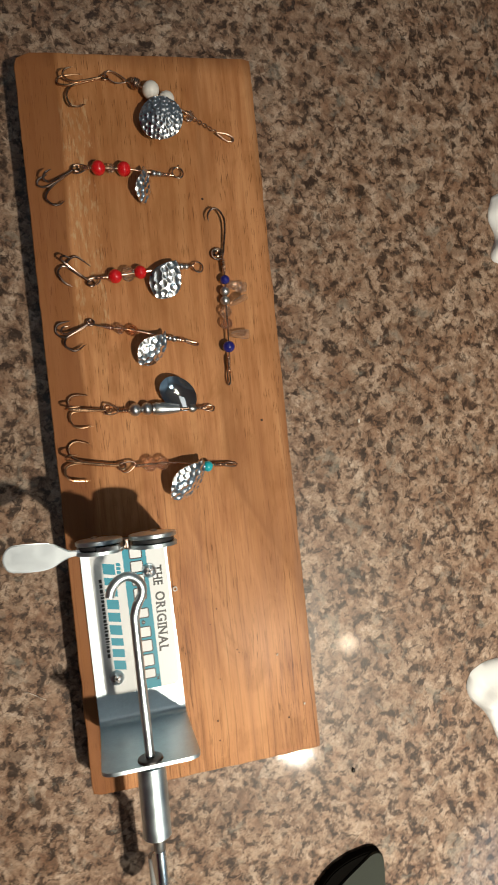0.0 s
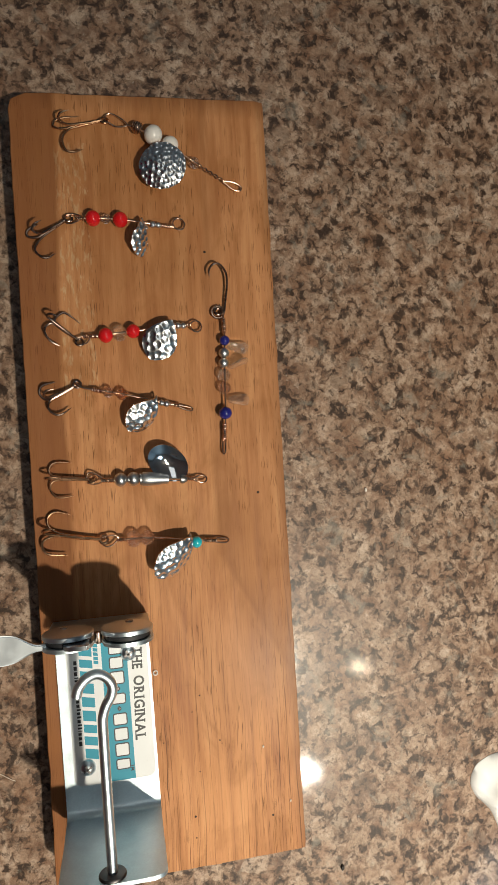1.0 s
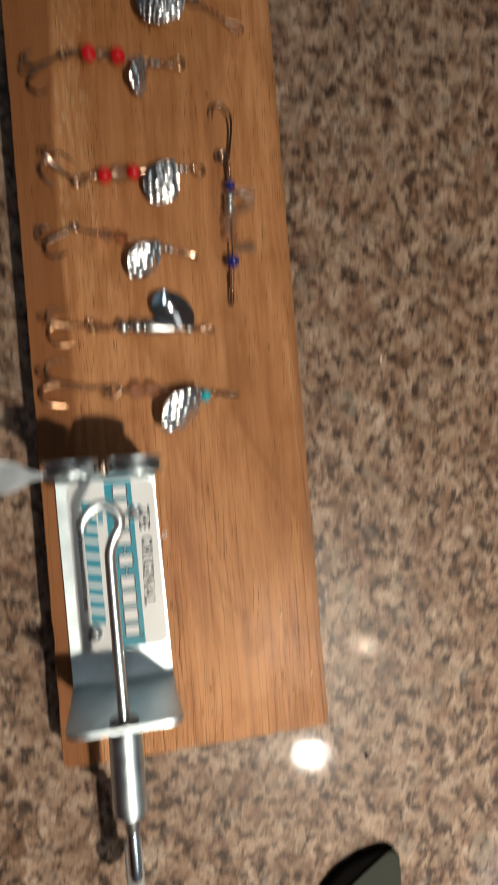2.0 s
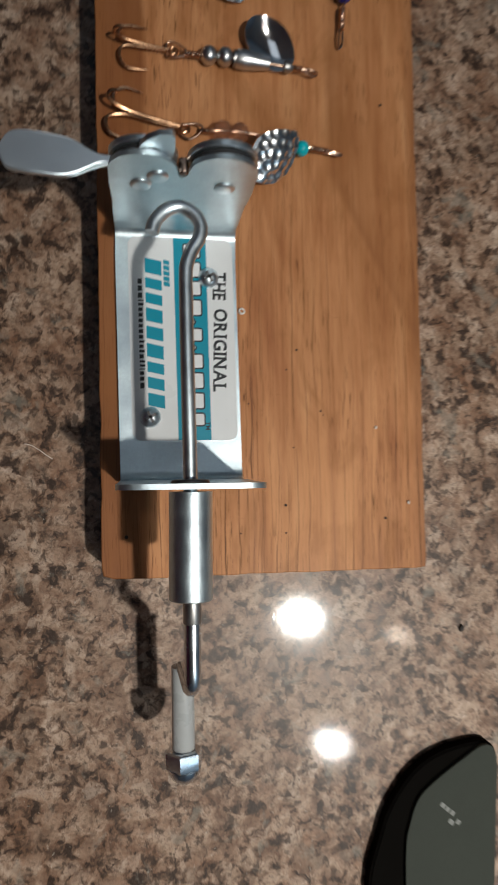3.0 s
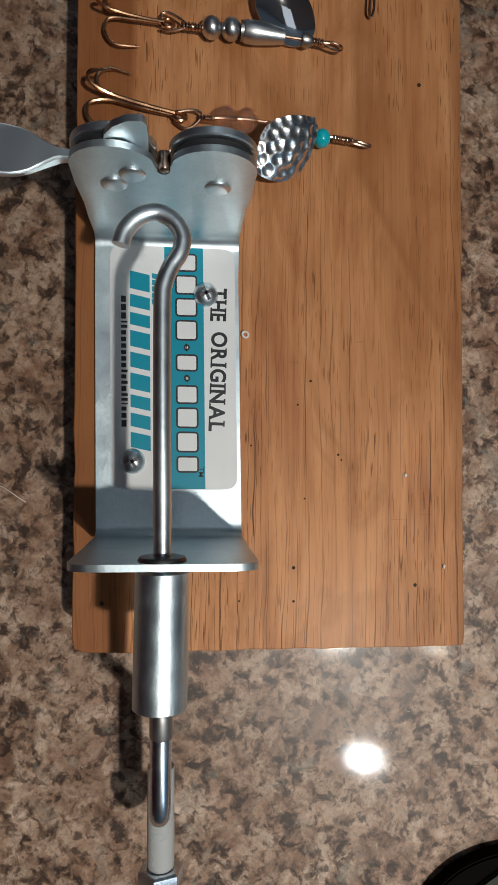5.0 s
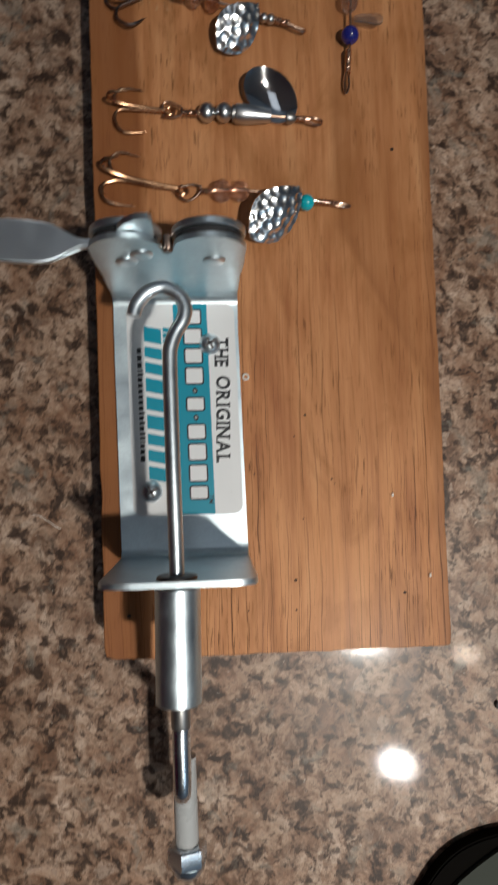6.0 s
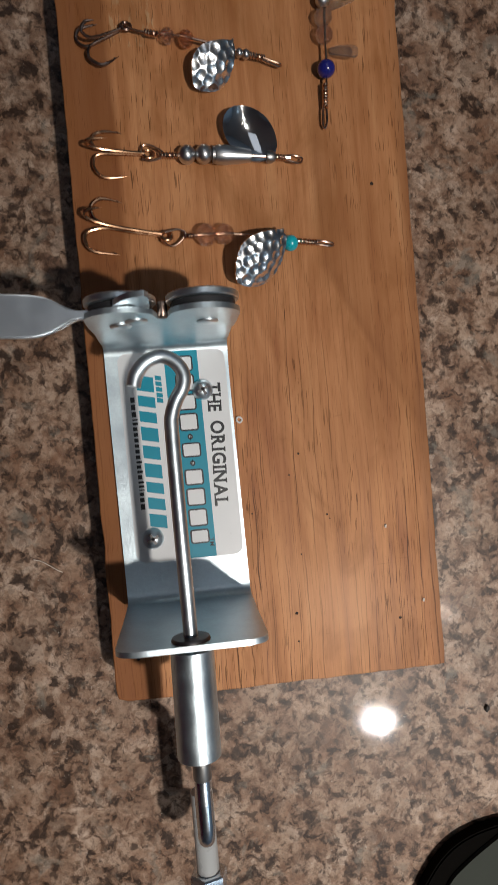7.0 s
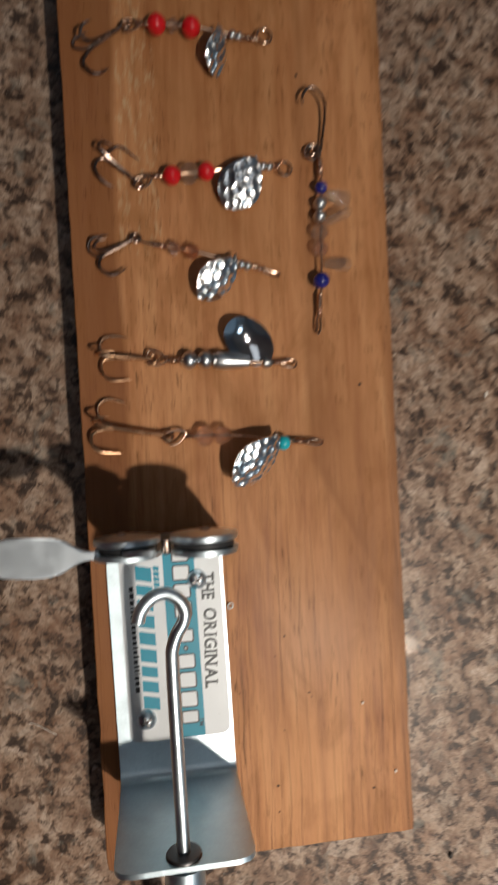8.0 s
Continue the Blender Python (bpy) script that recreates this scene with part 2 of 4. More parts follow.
def make_oak():
    m, nodes, links, bsdf = material("varnished_oak")
    at = place(nodes, links, (1.0, 0.06, 1.0))
    wav = place(nodes, links, (1.0, 0.16, 1.0))
    grain = noisy(nodes, links, at, 330, 5, 0.6, 0.4)
    figure = noisy(nodes, links, wav, 70, 3, 0.5, 1.6)
    tone = ramp(nodes, [(0.28, (0.31, 0.110, 0.040)), (0.44, (0.46, 0.198, 0.079)), (0.56, (0.58, 0.274, 0.119)), (0.72, (0.68, 0.364, 0.172))])
    links.new(mixed(nodes, links, 0.45, grain, figure), tone.inputs[0])
    # open pores: short dark dashes along the grain
    pore_at = place(nodes, links, (1.0, 0.045, 1.0))
    pores = noisy(nodes, links, pore_at, 3000, 1, 0.4, 0.05)
    where = noisy(nodes, links, wav, 90, 2, 0.5, 0.8)
    deep = nodes.new("ShaderNodeMath")
    deep.operation = "MULTIPLY"
    links.new(ramp_of(nodes, links, pores, 0.63, 0.68, 0.0, 1.0), deep.inputs[0])
    links.new(ramp_of(nodes, links, where, 0.40, 0.60, 0.10, 1.0), deep.inputs[1])
    c1 = mixed(nodes, links, ramp_of(nodes, links, deep.outputs[0], 0, 1, 0.0, 0.8), tone.outputs[0], (0.06, 0.02, 0.006))
    # long thin growth lines, broken into dashes, strongest towards one end of the board
    spot = nodes.new("ShaderNodeTexCoord")
    split = nodes.new("ShaderNodeSeparateXYZ")
    links.new(spot.outputs["Object"], split.inputs[0])
    end = ramp_of(nodes, links, split.outputs[1], 0.05, 0.15, 1.0, 0.13)
    broad = noisy(nodes, links, place(nodes, links, (1.0, 0.2, 1.0)), 45, 2, 0.5)
    thick = product(nodes, links, end, ramp_of(nodes, links, broad, 0.36, 0.52, 0.35, 1.0))
    for density, drift, length, force in ((330.0, 0.0080, 0.014, 1.0), (640.0, 0.0060, 0.035, 0.8)):
        bend = nodes.new("ShaderNodeMath")
        bend.operation = "MULTIPLY_ADD"
        links.new(noisy(nodes, links, place(nodes, links, (1.0, 0.25, 1.0)), 45, 4, 0.55), bend.inputs[0])
        bend.inputs[1].default_value = drift
        links.new(split.outputs[0], bend.inputs[2])
        rows = nodes.new("ShaderNodeTexVoronoi")
        rows.voronoi_dimensions, rows.feature = "1D", "DISTANCE_TO_EDGE"
        rows.inputs["Scale"].default_value = density
        links.new(bend.outputs[0], rows.inputs["W"])
        dash = ramp_of(nodes, links, noisy(nodes, links, place(nodes, links, (1.0, length, 1.0)), 1500, 4, 0.7), 0.44, 0.54, 0.0, 1.0)
        line = product(nodes, links, ramp_of(nodes, links, rows.outputs["Distance"], 0.02, 0.065, force, 0.0), dash)
        c1 = mixed(nodes, links, product(nodes, links, line, thick), c1, (0.090, 0.031, 0.011))
    # pale scuffs where old glue was scraped off, in a band beside the edge
    tc = nodes.new("ShaderNodeTexCoord")
    xyz = nodes.new("ShaderNodeSeparateXYZ")
    links.new(tc.outputs["Object"], xyz.inputs[0])
    band = nodes.new("ShaderNodeMath")
    band.operation = "COMPARE"
    links.new(xyz.outputs[0], band.inputs[0])
    band.inputs[1].default_value, band.inputs[2].default_value = -0.0725, 0.0058
    reach = nodes.new("ShaderNodeMath")
    reach.operation = "COMPARE"
    links.new(xyz.outputs[1], reach.inputs[0])
    reach.inputs[1].default_value, reach.inputs[2].default_value = 0.218, 0.046
    both = nodes.new("ShaderNodeMath")
    both.operation = "MULTIPLY"
    links.new(band.outputs[0], both.inputs[0])
    links.new(reach.outputs[0], both.inputs[1])
    scuff_at = place(nodes, links, (1.0, 0.25, 1.0))
    scuff = noisy(nodes, links, scuff_at, 640, 5, 0.75)
    scar = nodes.new("ShaderNodeMath")
    scar.operation = "MULTIPLY"
    links.new(both.outputs[0], scar.inputs[0])
    links.new(ramp_of(nodes, links, scuff, 0.52, 0.62, 0.0, 0.72), scar.inputs[1])
    c2 = mixed(nodes, links, scar.outputs[0], c1, (0.62, 0.43, 0.24))
    # darker old varnish along one edge, up to a wavering seam
    seam = nodes.new("ShaderNodeMath")
    seam.operation = "ADD"
    links.new(xyz.outputs[0], seam.inputs[0])
    links.new(ramp_of(nodes, links, noisy(nodes, links, wav, 60, 3), 0.3, 0.7, -0.0012, 0.0012), seam.inputs[1])
    c2 = mixed(nodes, links, ramp_of(nodes, links, seam.outputs[0], -0.0794, -0.0774, 0.78, 0.0), c2, (0.19, 0.062, 0.019))
    # stray scratches across the grain
    scratch = noisy(nodes, links, place(nodes, links, (0.09, 1.0, 1.0), (0, 0, 0.35)), 1300, 2, 0.5, 0.6)
    c2 = mixed(nodes, links, ramp_of(nodes, links, scratch, 0.73, 0.79, 0.0, 0.3), c2, (0.12, 0.045, 0.016))
    # a dark growth stroke that bends across the board, with a duller field beyond it
    slant = nodes.new("ShaderNodeMath")
    slant.operation = "MULTIPLY_ADD"
    links.new(xyz.outputs[1], slant.inputs[0])
    slant.inputs[1].default_value = 0.53
    links.new(xyz.outputs[0], slant.inputs[2])
    side = nodes.new("ShaderNodeMath")
    side.operation = "MINIMUM"
    links.new(ramp_of(nodes, links, slant.outputs[0], 0.0248, 0.0448, -0.01, 0.01), side.inputs[0])
    links.new(ramp_of(nodes, links, xyz.outputs[0], -0.0345, -0.0145, -0.01, 0.01), side.inputs[1])
    waver = nodes.new("ShaderNodeMath")
    waver.operation = "ADD"
    links.new(side.outputs[0], waver.inputs[0])
    links.new(ramp_of(nodes, links, noisy(nodes, links, wav, 110, 3), 0.3, 0.7, -0.0011, 0.0011), waver.inputs[1])
    stroke = ramp(nodes, [(0.36, (0, 0, 0)), (0.47, (0.42, 0.42, 0.42)), (0.60, (0.22, 0.22, 0.22)), (0.95, (0.10, 0.10, 0.10))])
    links.new(ramp_of(nodes, links, waver.outputs[0], -0.01, 0.01, 0.0, 1.0), stroke.inputs[0])
    c2 = mixed(nodes, links, stroke.outputs[0], c2, (0.17, 0.058, 0.018))
    blotch = noisy(nodes, links, place(nodes, links, (1, 0.5, 1)), 22, 3, 0.5)
    c3 = mixed(nodes, links, ramp_of(nodes, links, blotch, 0.42, 0.66, 0.0, 0.45), c2, (0.25, 0.095, 0.026))
    mottle = noisy(nodes, links, place(nodes, links, (1, 0.4, 1), (0, 0, 0.2)), 85, 4, 0.6, 0.8)
    c3 = mixed(nodes, links, ramp_of(nodes, links, mottle, 0.48, 0.68, 0.0, 0.5), c3, (0.27, 0.105, 0.030))
    # uneven darkening towards the far end and the long edge
    patchy = noisy(nodes, links, at, 120, 3, 0.6)
    for axis, start_at, full_at in ((1, 0.2755, 0.2835), (0, -0.0035, 0.0005)):
        edge_dark = product(nodes, links, ramp_of(nodes, links, xyz.outputs[axis], start_at, full_at, 0.0, 0.75), ramp_of(nodes, links, patchy, 0.35, 0.6, 0.35, 1.0))
        c3 = mixed(nodes, links, edge_dark, c3, (0.13, 0.045, 0.015))
    links.new(c3, bsdf.inputs["Base Color"])
    links.new(ramp_of(nodes, links, grain, 0.3, 0.7, 0.50, 0.66), bsdf.inputs["Roughness"])
    bsdf.inputs["Specular IOR Level"].default_value = 0.22
    bsdf.inputs["Coat Weight"].default_value = 0.03
    bsdf.inputs["Coat Roughness"].default_value = 0.25
    high = nodes.new("ShaderNodeMath")
    high.operation = "SUBTRACT"
    links.new(grain, high.inputs[0])
    links.new(deep.outputs[0], high.inputs[1])
    bumped(nodes, links, high.outputs[0], bsdf, 0.35, 0.00025)
    return m


def make_glass(name, colour, tint, body=0.66):
    """Clear glass or plastic that lets light through to what lies under it."""
    m, nodes, links, bsdf = material(name)
    at = place(nodes, links)
    bsdf.inputs["Base Color"].default_value = (*colour, 1)
    bsdf.inputs["Transmission Weight"].default_value = 0.97
    bsdf.inputs["IOR"].default_value = 1.5
    links.new(ramp_of(nodes, links, noisy(nodes, links, at, 700), 0.3, 0.7, 0.03, 0.08), bsdf.inputs["Roughness"])
    see = nodes.new("ShaderNodeBsdfTransparent")
    see.inputs[0].default_value = (*tint, 1)
    mix = nodes.new("ShaderNodeMixShader")
    mix.inputs[0].default_value = body
    links.new(see.outputs[0], mix.inputs[1])
    links.new(bsdf.outputs[0], mix.inputs[2])
    links.new(mix.outputs[0], nodes["Material Output"].inputs["Surface"])
    return m


GRANITE, OAK = make_granite(), make_oak()
ZINC = plain("zinc_plated_steel", (0.68, 0.78, 0.86), 0.40, 1.0, 0.24, 1500, 0.22)
ZINC_BRIGHT = plain("bright_zinc", (0.76, 0.84, 0.90), 0.36, 1.0, 0.14, 1200, 0.12)
STEEL_EDGE = plain("dull_steel", (0.42, 0.41, 0.40), 0.38, 1.0, 0.15, 1500, 0.1)
DARKSTEEL = plain("dark_steel", (0.16, 0.15, 0.15), 0.4, 1.0, 0.15, 1500, 0.1)
RUBBER = plain("black_rubber", (0.018, 0.018, 0.02), 0.55)
CHROME = plain("polished_zinc", (0.78, 0.85, 0.92), 0.24, 1.0, 0.08, 1200, 0.03)
HANDLE = plain("handle_zinc", (0.76, 0.81, 0.85), 0.36, 1.0, 0.05, 800, 0.05)
WHITE_TUBE = plain("milky_plastic", (0.42, 0.43, 0.43), 0.3, 0.0, 0.06, 700, 0.05)
STICKER = plain("sticker_white", (0.74, 0.75, 0.76), 0.32, 0.0, 0.03, 500, 0.03)
TEAL = plain("sticker_teal", (0.0, 0.25, 0.36), 0.45, 0.0, 0.06, 500, 0.03)
INK = plain("ink_black", (0.015, 0.016, 0.02), 0.4)
BRONZE = plain("bronze_wire", (0.60, 0.36, 0.21), 0.27, 1.0, 0.2, 2000, 0.05)
DARKHOOK = plain("black_nickel_wire", (0.30, 0.22, 0.18), 0.28, 1.0, 0.2, 2000, 0.05)
COPPER = plain("copper_wire", (0.70, 0.49, 0.36), 0.25, 1.0, 0.15, 2000, 0.05)
SILVER = plain("nickel_blade", (0.95, 0.96, 0.96), 0.24, 1.0, 0.05, 1200, 0.03)
POLISHED = plain("polished_blade", (0.90, 0.90, 0.91), 0.09, 1.0, 0.05, 1200, 0.03)
PEWTER = plain("satin_silver", (0.64, 0.65, 0.66), 0.33, 1.0, 0.12, 1800, 0.1)
RED = plain("red_bead", (0.62, 0.012, 0.016), 0.12, 0.0, 0.08, 600, 0.02, 0.5)
WHITE = plain("white_bead", (0.78, 0.75, 0.71), 0.18, 0.0, 0.04, 600, 0.02, 0.4)
BLUE = plain("blue_bead", (0.016, 0.018, 0.17), 0.15, 0.0, 0.1, 600, 0.02, 0.5)
TURQUOISE = plain("turquoise_bead", (0.02, 0.42, 0.50), 0.2, 0.0, 0.1, 900, 0.02, 0.4)
CLEAR = make_glass("clear_bead", (0.98, 0.97, 0.95), (0.95, 0.94, 0.92))
PEACH = make_glass("peach_bead", (0.99, 0.89, 0.83), (0.985, 0.90, 0.85))
AMBER = make_glass("amber_bead", (0.98, 0.74, 0.58), (0.97, 0.78, 0.64))
PLASTIC = make_glass("clear_plastic", (0.95, 0.95, 0.94), (0.90, 0.90, 0.89), 0.8)
PAPER = plain("white_paper", (0.80, 0.80, 0.80), 0.7, 0.0, 0.04, 300, 0.3)
SLATE = plain("dark_grey_plastic", (0.050, 0.055, 0.047), 0.7, 0.0, 0.12, 700, 0.1)
BLACK = plain("black_plastic", (0.004, 0.0035, 0.003), 0.9, 0.0, 0.1, 700, 0.05)
for matt in (BLACK, SLATE):
    matt.node_tree.nodes["Principled BSDF"].inputs["Specular IOR Level"].default_value = 0.03
SLATE_RIM = plain("grey_plastic_rim", (0.15, 0.155, 0.14), 0.35, 0.0, 0.1, 700, 0.1)
CRUMB_DARK = plain("dark_crumb", (0.02, 0.015, 0.012), 0.6)
CRUMB_PALE = plain("pale_crumb", (0.75, 0.68, 0.6), 0.6)
HOLE = plain("dark_hole", (0.03, 0.015, 0.008), 0.8)
# made-up wall colour that puts pink reflections on the metal
ROSE_REFLECTOR = plain("rose_reflector", (0.52, 0.07, 0.16), 0.8, 0.0, 0.03, 20, 0.1)
# blue chosen to cool what the metal mirrors, not a known wall colour
WALL_BLUE = plain("wall_blue_tint", (0.62, 0.72, 0.80), 0.8, 0.0, 0.03, 20, 0.1)
CEILING = plain("ceiling_paint", (0.80, 0.80, 0.79), 0.85, 0.0, 0.02, 20, 0.1)
FLOORING = plain("floor_boards", (0.14, 0.085, 0.05), 0.5, 0.0, 0.2, 15, 0.1)
CABINET = plain("cabinet_wood", (0.24, 0.12, 0.05), 0.45, 0.0, 0.2, 30, 0.1)


def box(x0, y0, z0, x1, y1, z1, bevel=0.0):
    return prism([(x0, y0), (x1, y0), (x1, y1), (x0, y1)], z0, z1, bevel)


# ---- the room, plain and closed, seen only in reflections ----
def setting(name, bm, mat, label, category):
    return tagged(part(name, bm, mat, smooth=False), label, category, kind="structure")


setting("floor", box(-1900, -2100, -930, 1900, 1100, -900), FLOORING, "brown wooden kitchen floor below the counter", "floor")
setting("ceiling", box(-1900, -2100, 1500, 1900, 1100, 1530), CEILING, "plain white kitchen ceiling", "ceiling")
# unseen walls, tinted blue for the reflections in the zinc
setting("wall_north", box(-1900, 1000, -900, 1900, 1100, 1500), WALL_BLUE, "unseen pale blue wall added for bluish reflections", "wall")
setting("wall_south", box(-1900, -2100, -900, 1900, -2000, 1500), WALL_BLUE, "unseen pale blue wall added for bluish reflections", "wall")
# unseen wall, coloured rose only to be mirrored in sleeve and blades
setting("wall_west", box(-1900, -2000, -900, -1800, 1000, 1500), ROSE_REFLECTOR, "unseen rose wall added for pink reflections", "wall")
setting("wall_east", box(1800, -2000, -900, 1900, 1000, 1500), WALL_BLUE, "unseen pale blue wall added for bluish reflections", "wall")

tagged(part("countertop", box(-700, -420, -32, 900, 640, 0, 3), GRANITE), "polished brown and grey speckled granite countertop", "countertop", kind="structure")
tagged(part("cabinet_base", box(-680, -380, -900, 880, 620, -32.5), CABINET, smooth=False), "plain brown wooden cabinet under the countertop", "cabinet", kind="structure")


# ---- the oak board ----
def make_board():
    bm = bmesh.new()
    nx, ny = 30, 90
    corners = (V((-89.8, -0.5, 0)), V((0, -0.4, 0)), V((0.3, 283.2, 0)), V((-93.0, 281.6, 0)))
    grid = []
    for j in range(ny + 1):
        row = []
        for i in range(nx + 1):
            u, v = i / nx, j / ny
            p = corners[0].lerp(corners[1], u).lerp(corners[3].lerp(corners[2], u), v)
            edge = i in (0, nx) or j in (0, ny)
            if edge:
                wob = 0.35 * noise.noise(V((p.x * 0.11, p.y * 0.11, 3.0))) + 0.15 * noise.noise(V((p.x * 0.5, p.y * 0.5, 9.0)))
                if i in (0, nx):
                    p.x += wob
                if j in (0, ny):
                    p.y += wob
            # worn corners
            for c, reach in ((0, 2.2), (1, 0.5), (2, 1.5), (3, 6.0)):
                d = (p - corners[c]).length
                if d < reach:
                    mid = V((-45, 140, 0))
                    p += (mid - corners[c]).normalized() * (reach - d) * 0.45
            row.append(p)
        grid.append(row)
    levels = []
    for z, shrink in ((0.0, 0.4), (0.5, 0.0), (18.4, 0.0), (18.85, 0.10), (19.0, 0.32)):
        ring = {}
        for j, row in enumerate(grid):
            for i, p in enumerate(row):
                edge = i in (0, nx) or j in (0, ny)
                if edge or z in (0.0, 19.0):
                    q = p.copy()
                    if edge:
                        q += (V((-45, 140, 0)) - p).normalized() * 0
                        q.x += shrink if i == 0 else -shrink if i == nx else 0
                        q.y += shrink if j == 0 else -shrink if j == ny else 0
                    q.z = z
                    ring[i, j] = bm.verts.new(q)
        levels.append(ring)
    for ring, flip in ((levels[0], True), (levels[-1], False)):
        for j in range(ny):
            for i in range(nx):
                f = (ring[i, j], ring[i + 1, j], ring[i + 1, j + 1], ring[i, j + 1])
                bm.faces.new(f[::-1] if flip else f)
    rim = [(i, 0) for i in range(nx)] + [(nx, j) for j in range(ny)] + [(i, ny) for i in range(nx, 0, -1)] + [(0, j) for j in range(ny, 0, -1)]
    for a, b in zip(levels, levels[1:]):
        for k, c in enumerate(rim):
            d = rim[(k + 1) % len(rim)]
            bm.faces.new((a[c], a[d], b[d], b[c]))
    return bm


board = thing("wooden_board", (-45, 140, 0), "varnished orange-brown oak board lying on the granite countertop", "board")
part("plank", make_board(), OAK, board, angle=20)
for x, y, r in ((-11.8, 13.8, 0.42), (-40.5, 18.0, 0.42), (-83.5, 10.5, 0.5), (-34, 238, 0.35), (-25.5, 224.5, 0.5), (-10.4, 133.6, 0.5), (-40.5, 10.4, 0.28), (-36.7, 61.1, 0.34), (-30.1, 44.0, 0.30), (-38.0, 33.8, 0.24), (-50.5, 45.9, 0.24), (-39.7, 55.5, 0.26), (-29.4, 42.8, 0.22), (-53.0, 10.6, 0.22)):
    part("nail_hole", spun((x, y, 18.6), (x, y, 19.06), [(0, r * 0.8), (0.9, r), (1, r * 0.9)], 10), HOLE, board)

# ---- the bending tool, screwed to the board ----
SKEW = -1.2
AXIS_X, AXIS_Z = -69.2, 54.7


def mid_x(y):
    return -68.7 - 0.021 * (y - 26)


def bent_sheet(line, widths, thick):
    """A bent strip: line of (y, z), with (left, right) beside its middle at each point."""
    bm = bmesh.new()
    n = len(line)
    cols = 8
    sheets = []
    for off in (0.0, thick):
        rows = []
        for i, (y, z) in enumerate(line):
            a, b = line[max(i - 1, 0)], line[min(i + 1, n - 1)]
            ty, tz = b[0] - a[0], b[1] - a[1]
            k = math.hypot(ty, tz)
            py, pz = y - off * tz / k, z + off * ty / k
            l, r = widths[i]
            rows.append([bm.verts.new((mid_x(y) + l + (r - l) * c / cols, py, pz)) for c in range(cols + 1)])
        sheets.append(rows)
    for s, rows in enumerate(sheets):
        for i in range(n - 1):
            for c in range(cols):
                f = (rows[i][c], rows[i][c + 1], rows[i + 1][c + 1], rows[i + 1][c])
                bm.faces.new(f if s else f[::-1])
    lo, hi = sheets
    for i in range(n - 1):
        for c in (0, cols):
            bm.faces.new((lo[i][c], lo[i + 1][c], hi[i + 1][c], hi[i][c]))
    for i in (0, n - 1):
        for c in range(cols):
            bm.faces.new((lo[i][c], lo[i][c + 1], hi[i][c + 1], hi[i][c]))
    bmesh.ops.recalc_face_normals(bm, faces=bm.faces)
    return bm


tool = thing("wire_bending_tool", (-69, 60, 19), "zinc-plated steel wire bending tool with crank, screwed to the board", "tool")


def make_plate():
    line, widths = [], []
    top = 59.0
    for k in range(6):  # rounded top of the lower flange
        t = k / 5
        line.append((23.6, top - 4.0 * t))
        inset = 4.0 * (1 - math.sqrt(1 - (1 - t) ** 2))
        widths.append((-16.2 + inset, 15.8 - inset))
    line += [(23.7, 48), (23.9, 38), (24.2, 30)]
    widths += [(-16.2, 15.8), (-16.1, 15.8), (-16.1, 15.9)]
    for y, z in arc(28.2, 23.2, 4.0, 180, 270, 6):
        line.append((y, z))
        widths.append((-16.2, 16.0))
    line += [(y, 19.2) for y in (32, 45, 58, 71, 84)]
    widths += [(-16.2, 16.0)] * 5
    for y, z in arc(90.0, 23.2, 4.0, 270, 360, 6):
        line.append((y, z))
        widths.append((-16.1, 16.2))
    line += [(94.2, 30), (94.3, 38)]
    widths += [(-16.2, 16.3), (-16.0, 16.3)]
    return bent_sheet(line, widths, 1.2)


plate = part("base_plate", make_plate(), ZINC, tool, "bent bluish zinc-plated steel plate", angle=50)


def upright(y0, y1):
    """Lays an outline of (x, z) upright, between two depths."""
    return lambda x, z, t: V((x, y0 + (y1 - y0) * t, z))


lobes = [(-86.2, 37.9), (-53.6, 37.9), (-53.3, 45)] + arc(-61.2, 52.6, 7.9, -10, 152, 14) + [(-69.0, 51.6), (-70.0, 50.6), (-71.0, 51.6)] + arc(-78.7, 52.4, 7.7, 28, 185, 14) + [(-86.5, 46)]
part("head_plate", prism(lobes, 0, 1, 0, upright(93.1, 94.3)), ZINC, tool, angle=50)


def disc(cx, cz, r, y0, y1, edge=0.25):
    w = y1 - y0
    return spun((cx, y0, cz), (cx, y1, cz), [(0, r - edge), (edge / w, r), (1 - edge / w, r), (1, r - edge)], 40)


for cx, cz, r in ((-78.7, 52.4, 7.6), (-61.2, 52.6, 7.9)):
    part("spacer", disc(cx, cz, r - 0.9, 94.35, 96.0), RUBBER, tool, "black rubber spacer ring")
    part("back_disc", disc(cx, cz, r, 96.05, 97.6), ZINC_BRIGHT, tool)
for x, z in ((-79.3, 46.3), (-75.6, 50.6), (-60.1, 46.8)):
    part("rivet", spun((x, 93.2, z), (x, 92.45, z), [(0, 2.5), (0.5, 2.45), (0.85, 2.15), (1, 1.7)], 24), ZINC_BRIGHT, tool)
for x in (-80.2, -60.4):
    part("rivet", spun((x, 97.5, 47.4), (x, 98.1, 47.4), [(0, 1.3), (0.6, 1.2), (1, 0.8)], 18), STEEL_EDGE, tool)
part("centre_stud", spun((-69.9, 96.5, 52.2), (-69.9, 93.0, 52.2), [(0, 1.1), (0.85, 1.1), (0.95, 0.9), (1, 0.5)], 20), DARKHOOK, tool)
